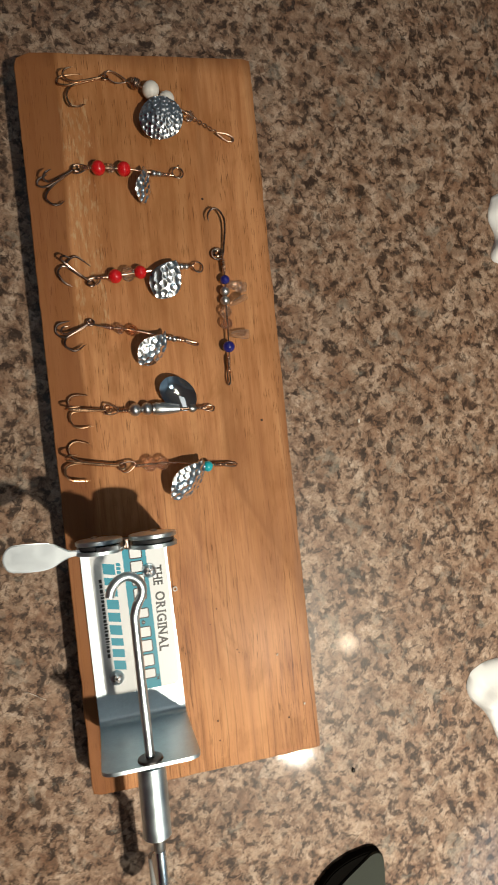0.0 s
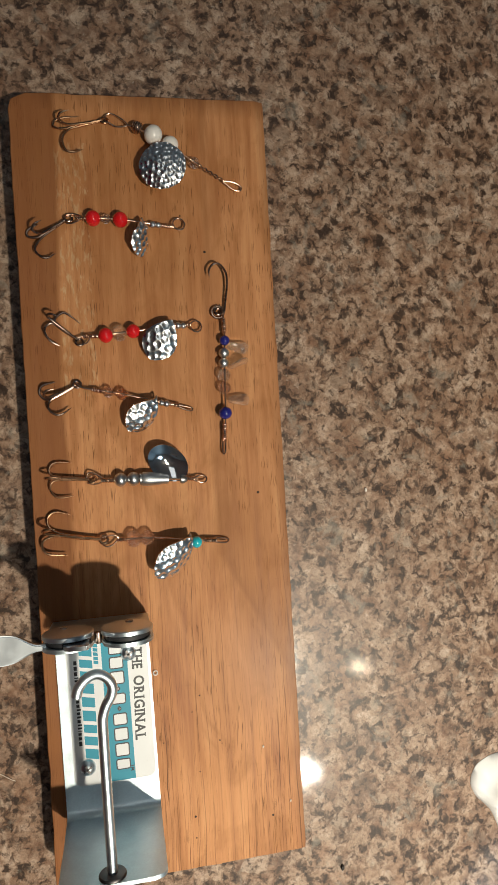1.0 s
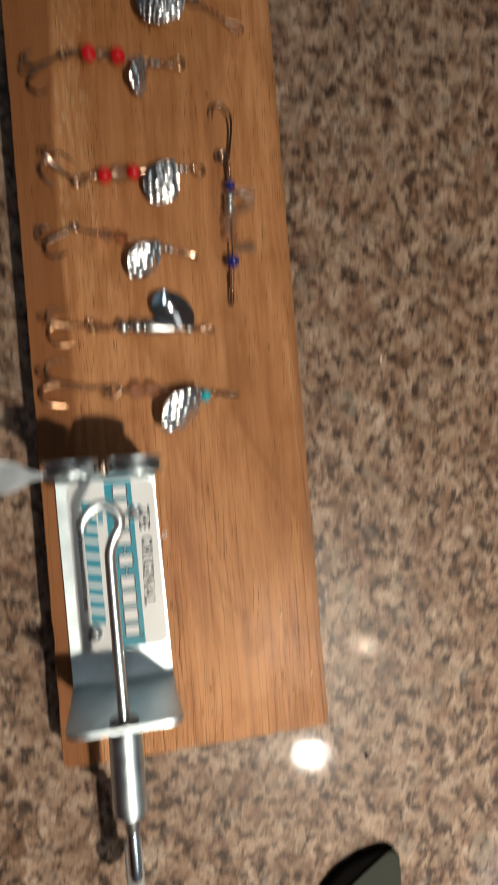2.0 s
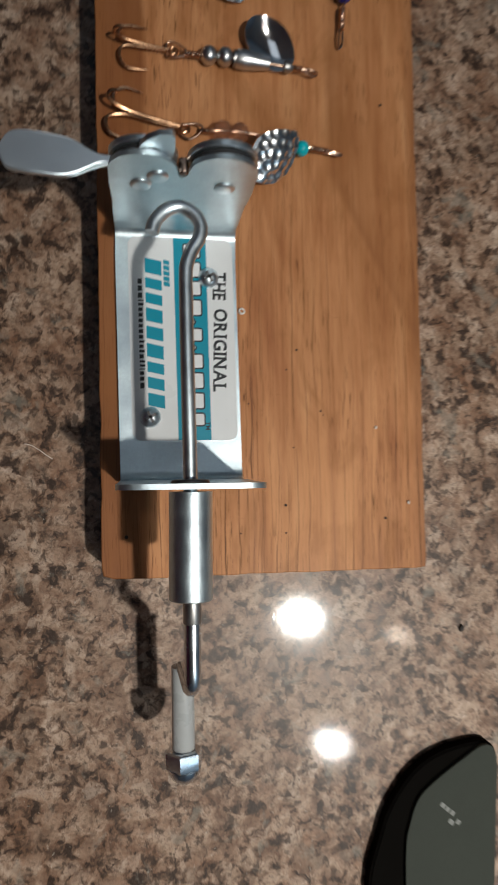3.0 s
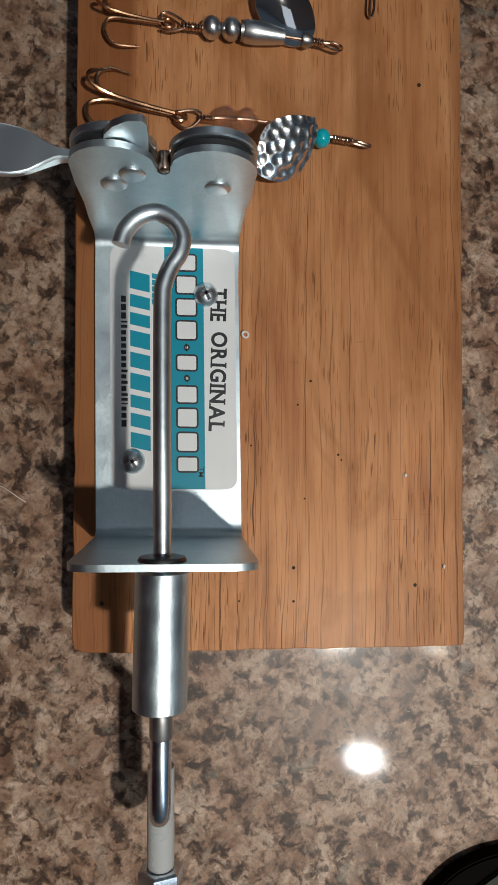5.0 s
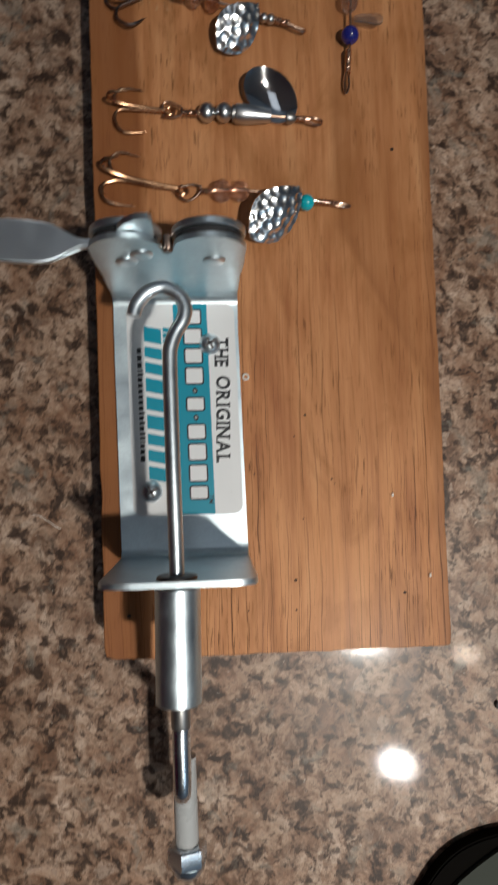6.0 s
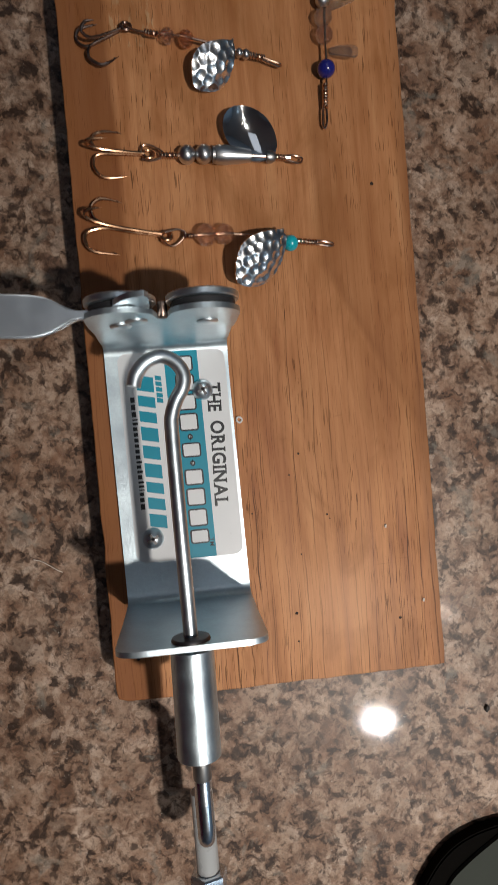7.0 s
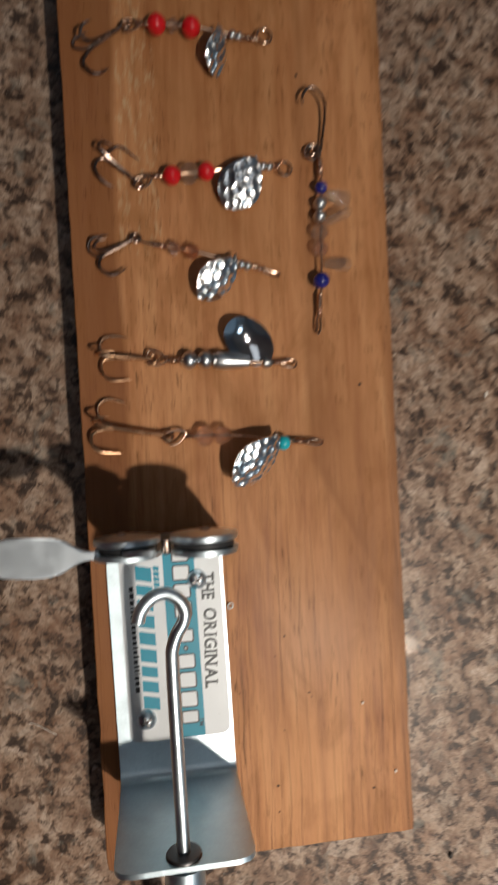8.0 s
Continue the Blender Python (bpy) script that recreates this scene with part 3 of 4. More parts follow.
# the bent tab that clasps the discs of the cam lever
part("cam_tab", prism([(-79.6, 55.0), (-72.5, 55.0), (-72.2, 61.4), (-72.3, 64.2), (-73.0, 65.0), (-75.4, 64.8), (-77.8, 63.4), (-79.3, 61.2), (-79.7, 59.5)], 0, 1, 0,
     lambda x, z, t: V((x, 94.35 + 1.2 * t + 0.06 * max(0.0, z - 61) ** 2 * 0.6, z))), ZINC_BRIGHT, tool, angle=50)



def make_lever():
    out = [(-84.6, 95.0), (-87.6, 95.2), (-90.2, 96.4), (-93.4, 98.2), (-97.5, 98.9), (-104.5, 99.2), (-107.2, 98.0), (-108.5, 95.4), (-107.9, 92.4), (-105.6, 90.6), (-97.5, 90.0), (-93.6, 90.6), (-90.4, 92.1), (-87.6, 93.2), (-84.6, 93.4)]
    ring = [(p.x, p.y) for p in smooth_path([(x, y, 0) for x, y in out], 3, True)]
    bm = prism(ring, -0.8, 0.8, 0.35)
    for v in bm.verts:
        neck = max(0.0, 1 - abs(v.co.x + 88.5) / 4.5)
        v.co.z = v.co.z * (1 + 0.9 * neck) + 53.8 + 0.35 * math.sin((v.co.x + 86) * 0.28) + 0.03 * (v.co.y - 94) ** 2 * 0.5
    return bm


part("lever", make_lever(), HANDLE, tool, "flattened pale metal lever paddle", angle=60)

# crank shaft with its hook, sleeve, grip and cap nut
hook = [(-77.0, 78.6, 54.9), (-76.2, 81.2, 54.9), (-73.9, 83.7, 54.8), (-70.8, 84.6, 54.7), (-68.0, 83.2, 54.7), (-66.5, 80.6, 54.7), (-66.9, 77.8, 54.7), (-68.4, 75.3, 54.7), (-69.5, 72.3, 54.7), (-69.8, 68.6, 54.7), (-69.6, 50, 54.7), (-69.2, 26, 54.7), (-69.1, 4, 54.7)]
handle_rod = [(-69.1, 6, 54.7), (-69.0, -3, 54.6), (-69.0, -8, 54.5), (-69.0, -15.5, 54.0), (-69.1, -18.2, 52.6), (-69.2, -19.3, 49.5), (-69.4, -19.6, 42), (-69.6, -19.6, 35), (-69.7, -20.4, 31.5), (-69.7, -23, 29.6), (-69.6, -30, 29), (-69.5, -44, 28.6)]
part("crank_shaft", wire(hook, 1.53, 5, 16), ZINC_BRIGHT, tool, "bright steel rod bent into a hook", angle=70)
part("handle_rod", wire(handle_rod, 1.8, 5, 16), CHROME, tool, "bright steel rod bent down to the grip", angle=70)
part("collar", spun((-69.05, 0.4, AXIS_Z), (-69.0, -4.6, 54.55), [(0, 1.95), (0.97, 1.95), (1, 1.85)], 20), STEEL_EDGE, tool)
part("grommet", spun((-69.2, 25.7, AXIS_Z), (-69.2, 24.5, AXIS_Z), [(0, 3.1), (0.15, 3.9), (0.5, 4.15), (1, 4.15)], 28), DARKSTEEL, tool, "dark grommet round the rod")
part("sleeve", spun((-69.15, 23.0, AXIS_Z), (-69.3, 0.3, AXIS_Z), [(0, 4.6), (0.99, 4.6), (1, 4.35)], 40), ZINC, tool, "zinc-plated tube sleeve")
part("grip", spun((-69.7, -20.5, 29.4), (-69.5, -41.2, 28.7), [(0, 1.6), (0.005, 2.75), (0.98, 2.8), (1, 2.6)], 28), WHITE_TUBE, tool, "milky plastic grip tube")


def make_nut():
    bm = spun((-69.5, -41.0, 28.7), (-69.4, -45.4, 28.6), [(0, 4.2), (0.08, 4.7), (0.9, 4.7), (1, 4.4)], 6)
    bm2 = spun((-69.4, -45.3, 28.6), (-69.4, -49.6, 28.5), [(0, 4.2), (0.3, 3.9), (0.62, 3.0), (0.87, 1.6), (1, 0.5)], 24, bm)
    return bm2


part("cap_nut", make_nut(), CHROME, tool, "shiny hexagonal cap nut", angle=35)

# the printed sticker
stick = part("sticker", prism([(mid_x(y) + x + 0.0, y) for x, y in rounded(-12.9, 35.8, 15.2, 90.8, 2.6)], 20.42, 20.5), STICKER, tool, "white and teal printed sticker")


def flat(x0, y0, x1, y1, z, lean=0.0):
    """A printed patch on the sticker, given beside its middle line."""
    pts = [(x0, y0), (x1, y0 + lean), (x1, y1 + lean), (x0, y1)]
    return prism([(mid_x(y) + x, y) for x, y in pts], z, z + 0.03)


part("teal_band", flat(-0.8, 35.9, 8.0, 90.7, 20.51), TEAL, stick, "teal printed band")
FEET = {"T": ((0.5, 0),), "H": ((0.1, 0), (0.9, 0), (0.1, 1), (0.9, 1)), "E": ((0.12, 0), (0.12, 1)), "R": ((0.12, 0), (0.12, 1), (0.92, 0)),
        "I": ((0.5, 0), (0.5, 1)), "N": ((0.1, 0), (0.1, 1), (0.9, 1)), "A": ((0.06, 0), (0.94, 0)), "L": ((0.14, 0), (0.14, 1))}


def serif_word(text, size, length, at, label):
    """Black letters of the built-in font with small feet, set so that the word has the given length; it reads towards -y."""
    letters, x = [], 0.0
    for c in text:
        curve = bpy.data.curves.new("printed_word", "FONT")
        curve.body, curve.size, curve.offset = c, size, 0.03 * size
        tmp = new("printed_word", curve)
        me = bpy.data.meshes.new_from_object(tmp.evaluated_get(bpy.context.evaluated_depsgraph_get()))
        bpy.data.objects.remove(tmp)
        xs, ys = [v.co.x for v in me.vertices], [v.co.y for v in me.vertices]
        letters.append((c, me, x - min(xs), x, max(xs) - min(xs), min(ys), max(ys)))
        x += max(xs) - min(xs) + 0.13 * size
    bm = bmesh.new()
    lay = Matrix.Translation(at) @ Matrix.Rotation(radians(-90 + SKEW), 4, "Z") @ Matrix.Diagonal((length / (x - 0.13 * size), 1, 1, 1))
    for c, me, shift, left, wide, low, high in letters:
        me.transform(lay @ Matrix.Translation((shift, 0, 0.012)))
        bm.from_mesh(me)
        for fx, fy in FEET.get(c, ()):
            mid, base = left + fx * wide, high - 0.075 * size if fy else low
            quad = ((mid - 0.15 * size, base), (mid + 0.15 * size, base), (mid + 0.15 * size, base + 0.075 * size), (mid - 0.15 * size, base + 0.075 * size))
            bm.faces.new([bm.verts.new(lay @ V((px, py, 0.004))) for px, py in quad])
    part("printed_word", bm, INK, stick, label, smooth=False)


serif_word("THE", 4.9, 7.6, (mid_x(81.7) + 9.9, 81.7, 20.52), "black printed word THE")
serif_word("ORIGINAL", 4.9, 22.6, (mid_x(72) + 9.9, 71.6, 20.52), "black printed word ORIGINAL")
lettering("trade_mark", "TM", 1.7, (mid_x(41) + 6.6, 40.9, 20.55), INK, stick, 1.0)
# trade names as plain blocks in their colours
y = 89.2
for w in (3.9, 4.2, 4.0, 4.4, 1.3, 3.6, 1.3, 4.0, 4.4, 4.4, 3.5):
    trim = 0.0 if w > 2 else 1.8
    for name, grow, z, mat in (("name_outline", 0.42, 20.55, INK), ("name_block", 0.0, 20.59, STICKER)):
        edge = rounded(2.0 + trim - grow, y - w + 0.25 - grow, 6.2 - trim + grow, y - 0.25 + grow, 0.4 + grow, 3)
        part(name, prism([(mid_x(q) + p, q) for p, q in edge], z, z + 0.03), mat, stick)
    y -= w + 1.05
y = 85.0
for w in (5.2, 4.0, 4.0, 4.8, 4.6, 4.8, 4.0, 4.2, 4.6):
    part("maker_block", flat(-8.5, y - w + 1.2, -4.1, y, 20.52, -0.9), TEAL, stick)
    y -= w + 0.1
for y in (84.6, 83.1, 81.6, 80.1, 78.7):
    part("maker_bar", flat(-3.6, y - 1.2, -2.0, y, 20.52, -0.3), TEAL, stick)
y = 79.2
for w in (1.6, 1.6, 1.6, 0.6, 0.9, 1.2, 1.2, 1.2, 1.1, 1.2, 1.2, 0.8, 1.1, 0.9, 1.3, 0.8, 0.8, 0.5, 1.1, 1.3, 1.7):
    part("print_bar", flat(-10.5, y - w + 0.2, -9.1 if w < 1 else -9.4, y, 20.52), INK, stick)
    y -= w + 0.3


def make_screw(x, y):
    head = part("screw", spun((x, y, 20.3), (x, y, 22.6), [(0, 2.75), (0.25, 2.8), (0.55, 2.35), (0.85, 1.5), (1, 0.7)], 28), ZINC_BRIGHT, tool, "cross-head steel screw")
    cross = bmesh.new()
    for turn in (0.5, 0.5 + math.pi / 2):
        c, s = math.cos(turn), math.sin(turn)
        lo = [cross.verts.new((x + a * c - b * s, y + a * s + b * c, h)) for a, b, h in ((-1.7, -0.4, 21.8), (1.7, -0.4, 21.8), (1.7, 0.4, 21.8), (-1.7, 0.4, 21.8))]
        hi = [cross.verts.new((x + a * c - b * s, y + a * s + b * c, h)) for a, b, h in ((-1.5, -0.36, 22.62), (1.5, -0.36, 22.62), (1.5, 0.36, 22.62), (-1.5, 0.36, 22.62))]
        cross.faces.new(hi)
        for k in range(4):
            cross.faces.new((lo[k], lo[(k + 1) % 4], hi[(k + 1) % 4], hi[k]))
    part("cross_slot", cross, DARKSTEEL, head)


make_screw(-77.1, 42.0)
make_screw(-61.3, 80.0)


# ---- fishing lures ----
def blade(root, tip, width, roll, dome, kind="drop", hammer=0.0, cells=2.6, thick=0.35, seed=0, flip=1):
    """A spinner blade from its holed end to its tip, domed, with hammered dimples; roll: degrees by which it leans about its length."""
    root, tip = V(root), V(tip)
    way = tip - root
    length = way.length
    way.normalize()
    across = V((0, 0, 1)).cross(way).normalized()
    up = way.cross(across)
    c, s = math.cos(radians(roll)), math.sin(radians(roll))
    across, up = across * c + up * s, up * c - across * s
    rng = random.Random(seed)
    pits = []
    k = 0
    while hammer and k * cells * 0.85 < length + 2:
        j = -int(width / cells) - 1
        while j * cells < width:
            pits.append(((k * 0.85 + rng.uniform(-0.24, 0.24)) * cells, (j + 0.5 * (k % 2) + rng.uniform(-0.24, 0.24)) * cells))
            j += 1
        k += 1
    nu, nv = 64, 48
    bm = bmesh.new()
    sheets = []
    for layer in (0, 1):
        rows = []
        for i in range(nu + 1):
            t = 0.5 - 0.5 * math.cos(math.pi * i / nu)
            if kind == "round":
                half = math.sqrt(max(0.0, 1 - (2 * t - 1) ** 2))
            elif kind == "paddle":
                half = min(1.0, 0.55 + 0.6 * t) * max(0.0, 1 - (2 * t - 1) ** 6) ** 0.5
            else:
                half = math.sin(math.pi * t ** 1.25) ** 0.65 if 0 < t < 1 else 0.0
            half = max(half * width / 2, 0.02)
            row = []
            for j in range(nv + 1):
                v = (2 * j / nv - 1) * half
                u = t * length
                rim = 1 - (2 * v / width) ** 2 if width else 1
                h = dome * (1 - (2 * t - 1) ** 2) * max(0.0, rim)
                if hammer:
                    d = min((u - a) ** 2 + (v - b) ** 2 for a, b in pits) ** 0.5 / cells
                    h -= hammer * max(0.0, 1 - (d / 0.48) ** 2)
                h -= layer * thick
                row.append(bm.verts.new(root + way * u + across * v + up * h * flip))
            rows.append(row)
        sheets.append(rows)
    for s_, rows in enumerate(sheets):
        for i in range(nu):
            for j in range(nv):
                f = (rows[i][j], rows[i][j + 1], rows[i + 1][j + 1], rows[i + 1][j])
                bm.faces.new(f[::-1] if s_ else f)
    a, b = sheets
    for i in range(nu):
        for j in (0, nv):
            bm.faces.new((a[i][j], a[i + 1][j], b[i + 1][j], b[i][j]))
    for i in (0, nu):
        for j in range(nv):
            bm.faces.new((a[i][j], a[i][j + 1], b[i][j + 1], b[i][j]))
    bmesh.ops.remove_doubles(bm, verts=bm.verts, dist=0.004)
    bmesh.ops.recalc_face_normals(bm, faces=bm.faces)
    return bm


def ring(c, r, thick, normal=(0, 0, 1), squash=1.0, turn=0.0):
    """A closed wire eye."""
    c, normal = V(c), V(normal).normalized()
    a = V((math.cos(turn), math.sin(turn), 0))
    a = (a - normal * a.dot(normal)).normalized()
    b = normal.cross(a)
    path = [c + r * math.cos(t) * a + r * squash * math.sin(t) * b for t in (2 * math.pi * k / 20 for k in range(20))]
    return tube(bmesh.new(), path, thick, 7, closed=True)


def treble(parent, eye, hooks, mat, thick=0.42):
    """A hook of several points: an eye, and for each point a bent wire whose end tapers, with a barb."""
    part("hook_eye", ring(eye, 1.35, thick, (0.1, 0.4, 1)), mat, parent)
    for points in hooks:
        one = part("hook", wire(points, thick, 7, 8, 0.16), mat, parent)
        p, q = V(points[-1]), V(points[-2])
        back = (q - p).normalized()
        barb = tube(bmesh.new(), [p + back * 1.1, p + back * 1.7 + V((0, 0, 0.25)) + back.cross(V((0, 0, 1))) * 0.45], thick * 0.55, 6, 0.9)
        part("barb", barb, mat, one)


def lure(label, xy):
    return thing("spinner_lure", (xy[0], xy[1], 19), label, "fishing lure", "lures on the board")


B = 19.0  # the board's top

# 1: hammered round blade, white beads
a = lure("spinner lure with round hammered silver blade and white beads", (-44, 262))
treble(a, (-59.6, 271.6, 21), [
    [(-60.6, 271.3, 21), (-67.5, 269.2, 21.2), (-72.4, 267.2, 21.6), (-74.6, 263.6, 22.2), (-73.6, 259.6, 22.6), (-70.8, 259.0, 22.4), (-67.6, 260.3, 22.0)],
    [(-60.6, 271.5, 21.3), (-68, 269.6, 21.4), (-73.5, 268.0, 21), (-77.4, 268.8, 20.3), (-77.2, 271.2, 19.9), (-74, 272.4, 20.1), (-67.9, 272.8, 20.6)],
    [(-60.6, 271.4, 21.2), (-68, 269.5, 21.8), (-72.6, 268.5, 23), (-75.2, 269.2, 25), (-74.6, 270.6, 26.6), (-71.4, 271.6, 27)]], BRONZE)
part("wire_loop", wire([(-59.2, 270.6, 21), (-59.3, 272.8, 21.4), (-57.5, 273.9, 21.5), (-54.3, 272.6, 21.6), (-51.6, 269.9, 21.8), (-55.4, 269.3, 21.4), (-58.4, 271.0, 21.2)], 0.32), COPPER, a)
way = (0.88, -0.47, 0.02)
part("shaft", wire([(-51.8, 269.9, 21.8), (-42.3, 265.6, 23), (-28, 256.8, 22.6), (-25.6, 255.6, 22.4)], 0.35), COPPER, a)
fancy = part("bead", bead((-48.1, 269.0, 22.2), 2.1, way), DARKHOOK, a, "ornate dark silver bead")
for k in range(5):
    d = V(way).normalized()
    part("bead_rib", ring(V((-48.1, 269.0, 22.2)) + d * (k - 2) * 0.8, 2.15 * math.sqrt(max(0.2, 1 - ((k - 2) * 0.38) ** 2)), 0.2, way), COPPER, fancy)
part("bead", bead((-42.5, 266.0, 23.2), 3.5, way), WHITE, a, "glossy white bead")
part("bead", bead((-36.6, 262.6, 22.8), 3.3, way), WHITE, a, "glossy white bead")
part("blade", blade((-34.6, 260.0, 27.0), (-45.4, 246.8, 25.2), 16.6, 6, 2.2, "round", 0.40, 2.0, seed=1), SILVER, a, "round hammered silver blade")
part("bead", bead((-27.9, 256.6, 22.2), 2.1, way), CLEAR, a, "clear faceted bead")
part("twisted_wire", helix((-25.8, 255.6, 22.1), (-17.0, 250.7, 21), 0.42, 4.5, 0.3), COPPER, a)
part("wire_eye", wire([(-17.2, 250.8, 21), (-13.0, 250.4, 20.6), (-10.5, 249.0, 20.3), (-11.0, 247.5, 20.2), (-13.6, 247.9, 20.4), (-17.2, 250.4, 20.9)], 0.32), COPPER, a)

# 2: red beads, narrow blade seen on edge
a = lure("spinner lure with two red beads and a small tilted silver blade", (-60, 235))
treble(a, (-74.0, 235.6, 21), [
    [(-74.8, 234.8, 21), (-80, 231.2, 21), (-84.0, 227.6, 21.4), (-85.8, 223.9, 22), (-83.6, 221.2, 22.2), (-81.2, 221.2, 22), (-78.8, 223.0, 21.6)],
    [(-74.8, 235.0, 21.3), (-80, 231.6, 21.2), (-84.6, 228.8, 20.6), (-88.2, 229.2, 20), (-88.0, 231.6, 19.9), (-84.2, 233.8, 20)],
    [(-74.8, 234.9, 21.2), (-80, 231.6, 21.8), (-83.6, 229.2, 23.4), (-85.9, 229.6, 25.4), (-85.2, 231.2, 26.8), (-82.6, 232.6, 27)]], DARKHOOK)
part("wire_loop", wire([(-74.6, 236.8, 21), (-71.8, 237.0, 21.2), (-69.4, 235.6, 21.8), (-72.6, 234.0, 20.8), (-74.8, 234.0, 20.6)], 0.3), COPPER, a)
part("coil", helix((-71.0, 235.5, 21.6), (-67.6, 235.3, 22), 0.5, 5, 0.27), COPPER, a)
part("shaft", wire([(-69, 235.4, 22), (-56, 234.9, 22.6), (-42, 233.3, 22), (-36.8, 232.7, 21.8)], 0.33), COPPER, a)
for x, y, r, m, l in ((-65.5, 235.2, 2.85, RED, "glossy red bead"), (-60.9, 235.1, 1.8, CLEAR, "clear glass bead"), (-55.9, 234.9, 2.85, RED, "glossy red bead")):
    part("bead", bead((x, y, 22.4), r), m, a, l)
part("blade", blade((-48.2, 234.0, 25.6), (-49.6, 221.6, 21.6), 9.4, -46, 1.3, "drop", 0.4, 2.4, seed=2), SILVER, a, "small hammered silver blade")
part("clevis", ring((-48.2, 233.8, 22.6), 1.7, 0.35, (1, 0.1, 0)), PEWTER, a)
for x, y, r in ((-44.4, 233.5, 1.3), (-42.4, 233.3, 1.1)):
    part("bead", bead((x, y, 21.8), r), PEWTER, a, "tiny metal bead")
part("coil", helix((-41.4, 233.1, 21.8), (-37.6, 232.8, 21.8), 0.5, 6, 0.27), COPPER, a)
part("wire_eye", ring((-34.9, 234.0, 21.4), 2.2, 0.33, (0.1, 0.2, 1), 1.05), COPPER, a)

# 3: red and clear beads, broad blade
a = lure("spinner lure with red and clear beads and a hammered silver blade", (-55, 193))
treble(a, (-72.4, 191.2, 21), [
    [(-72.6, 191.6, 21), (-77, 194.8, 21.2), (-81.4, 197.9, 21.6), (-83.9, 196.2, 22), (-83.4, 193.4, 22.2), (-81.6, 191.2, 22), (-79.0, 189.8, 21.6)],
    [(-72.6, 191.8, 21.3), (-77, 195.2, 21.4), (-80.4, 198.4, 21.2), (-79.3, 200.9, 20.6), (-76.6, 201.7, 20.3), (-71.8, 197.8, 20.4)],
    [(-72.6, 191.7, 21.2), (-77, 195.2, 22), (-80.8, 198.2, 23.6), (-82.6, 199.6, 25.4), (-81.4, 200.2, 26.4), (-78.6, 199.0, 26.8)]], DARKHOOK)
part("wire_loop", wire([(-73.2, 192.6, 21.6), (-70.6, 193.2, 21.8), (-68.8, 193.0, 22), (-69.8, 191.0, 21), (-73, 190.2, 20.6)], 0.3), COPPER, a)
part("coil", helix((-70.8, 193.0, 21.8), (-66.0, 193.1, 22), 0.5, 6, 0.27), COPPER, a)
part("shaft", wire([(-68, 193.0, 22), (-53, 194.4, 22.8), (-40, 196.2, 22.4), (-33.5, 196.7, 21.8)], 0.33), COPPER, a)
for x, y, r, m, l in ((-63.2, 193.2, 2.75, RED, "glossy red bead"), (-58.3, 193.9, 2.9, CLEAR, "clear glass bead"), (-53.5, 194.5, 2.6, RED, "glossy red bead")):
    part("bead", bead((x, y, 22.4), r, (1, 0.1, 0)), m, a, l)
part("blade", blade((-39.6, 197.8, 25.2), (-48.0, 184.2, 22.4), 12.4, -6, 1.5, "drop", 0.36, 3.0, seed=3), SILVER, a, "teardrop hammered silver blade")
part("clevis", ring((-39.6, 196.5, 23), 1.8, 0.35, (1, 0.1, 0)), PEWTER, a)
for x, y, r in ((-37.3, 196.4, 1.3), (-35.4, 196.3, 1.2)):
    part("bead", bead((x, y, 21.8), r), PEWTER, a, "tiny metal bead")
part("coil", helix((-34.4, 196.5, 21.8), (-32.6, 196.7, 21.6), 0.5, 4, 0.27), COPPER, a)
part("wire_eye", ring((-30.6, 196.2, 21.2), 2.1, 0.33, (0.2, 0.1, 1), 1.0), COPPER, a)

# 4: small amber beads
a = lure("spinner lure with small amber beads and a hammered silver blade", (-55, 171))
treble(a, (-74.0, 176.2, 21), [
    [(-74.6, 175.6, 21), (-79, 173.2, 21.2), (-83.4, 170.6, 21.6), (-83.9, 167.6, 22), (-81.4, 165.6, 22.2), (-79.2, 166.0, 22), (-76.2, 168.0, 21.6)],
    [(-74.6, 175.8, 21.3), (-79, 173.5, 21.2), (-84.2, 171.2, 20.6), (-86.9, 173.2, 20), (-86.0, 176.2, 19.9), (-81.2, 177.4, 20)],
    [(-74.6, 175.7, 21.2), (-79, 173.6, 21.9), (-83.0, 171.8, 23.4), (-85.0, 172.2, 25.4), (-84.0, 173.6, 26.6), (-81.4, 174.0, 26.9)]], DARKHOOK)
part("shaft", wire([(-74.6, 176.8, 21), (-72.0, 174.8, 21.6), (-66, 173.5, 22), (-58, 171.9, 22.8), (-46, 168.8, 22.4), (-40, 167.5, 21.8)], 0.36), COPPER, a)
part("coil", helix((-69.0, 174.1, 21.8), (-65.8, 173.4, 22), 0.52, 5, 0.27), COPPER, a)
for x, y, r, m in ((-63.4, 172.9, 2.0, PEACH), (-58.6, 172.0, 2.2, AMBER)):
    part("bead", bead((x, y, 22.1), r, (1, -0.2, 0)), m, a, "translucent amber bead")
part("blade", blade((-46.4, 169.6, 25.0), (-57.2, 158.8, 23.0), 11.0, -34, 1.6, "drop", 0.36, 2.9, seed=4), SILVER, a, "teardrop hammered silver blade")
part("clevis", ring((-46.8, 169.2, 23), 1.7, 0.35, (1, -0.2, 0)), PEWTER, a)
for x, y, r in ((-44.8, 168.4, 1.2), (-43.0, 168.0, 1.3)):
    part("bead", bead((x, y, 21.8), r), PEWTER, a, "tiny metal bead")
part("coil", helix((-41.8, 167.8, 21.8), (-38.2, 167.1, 21.6), 0.52, 6, 0.27), COPPER, a)
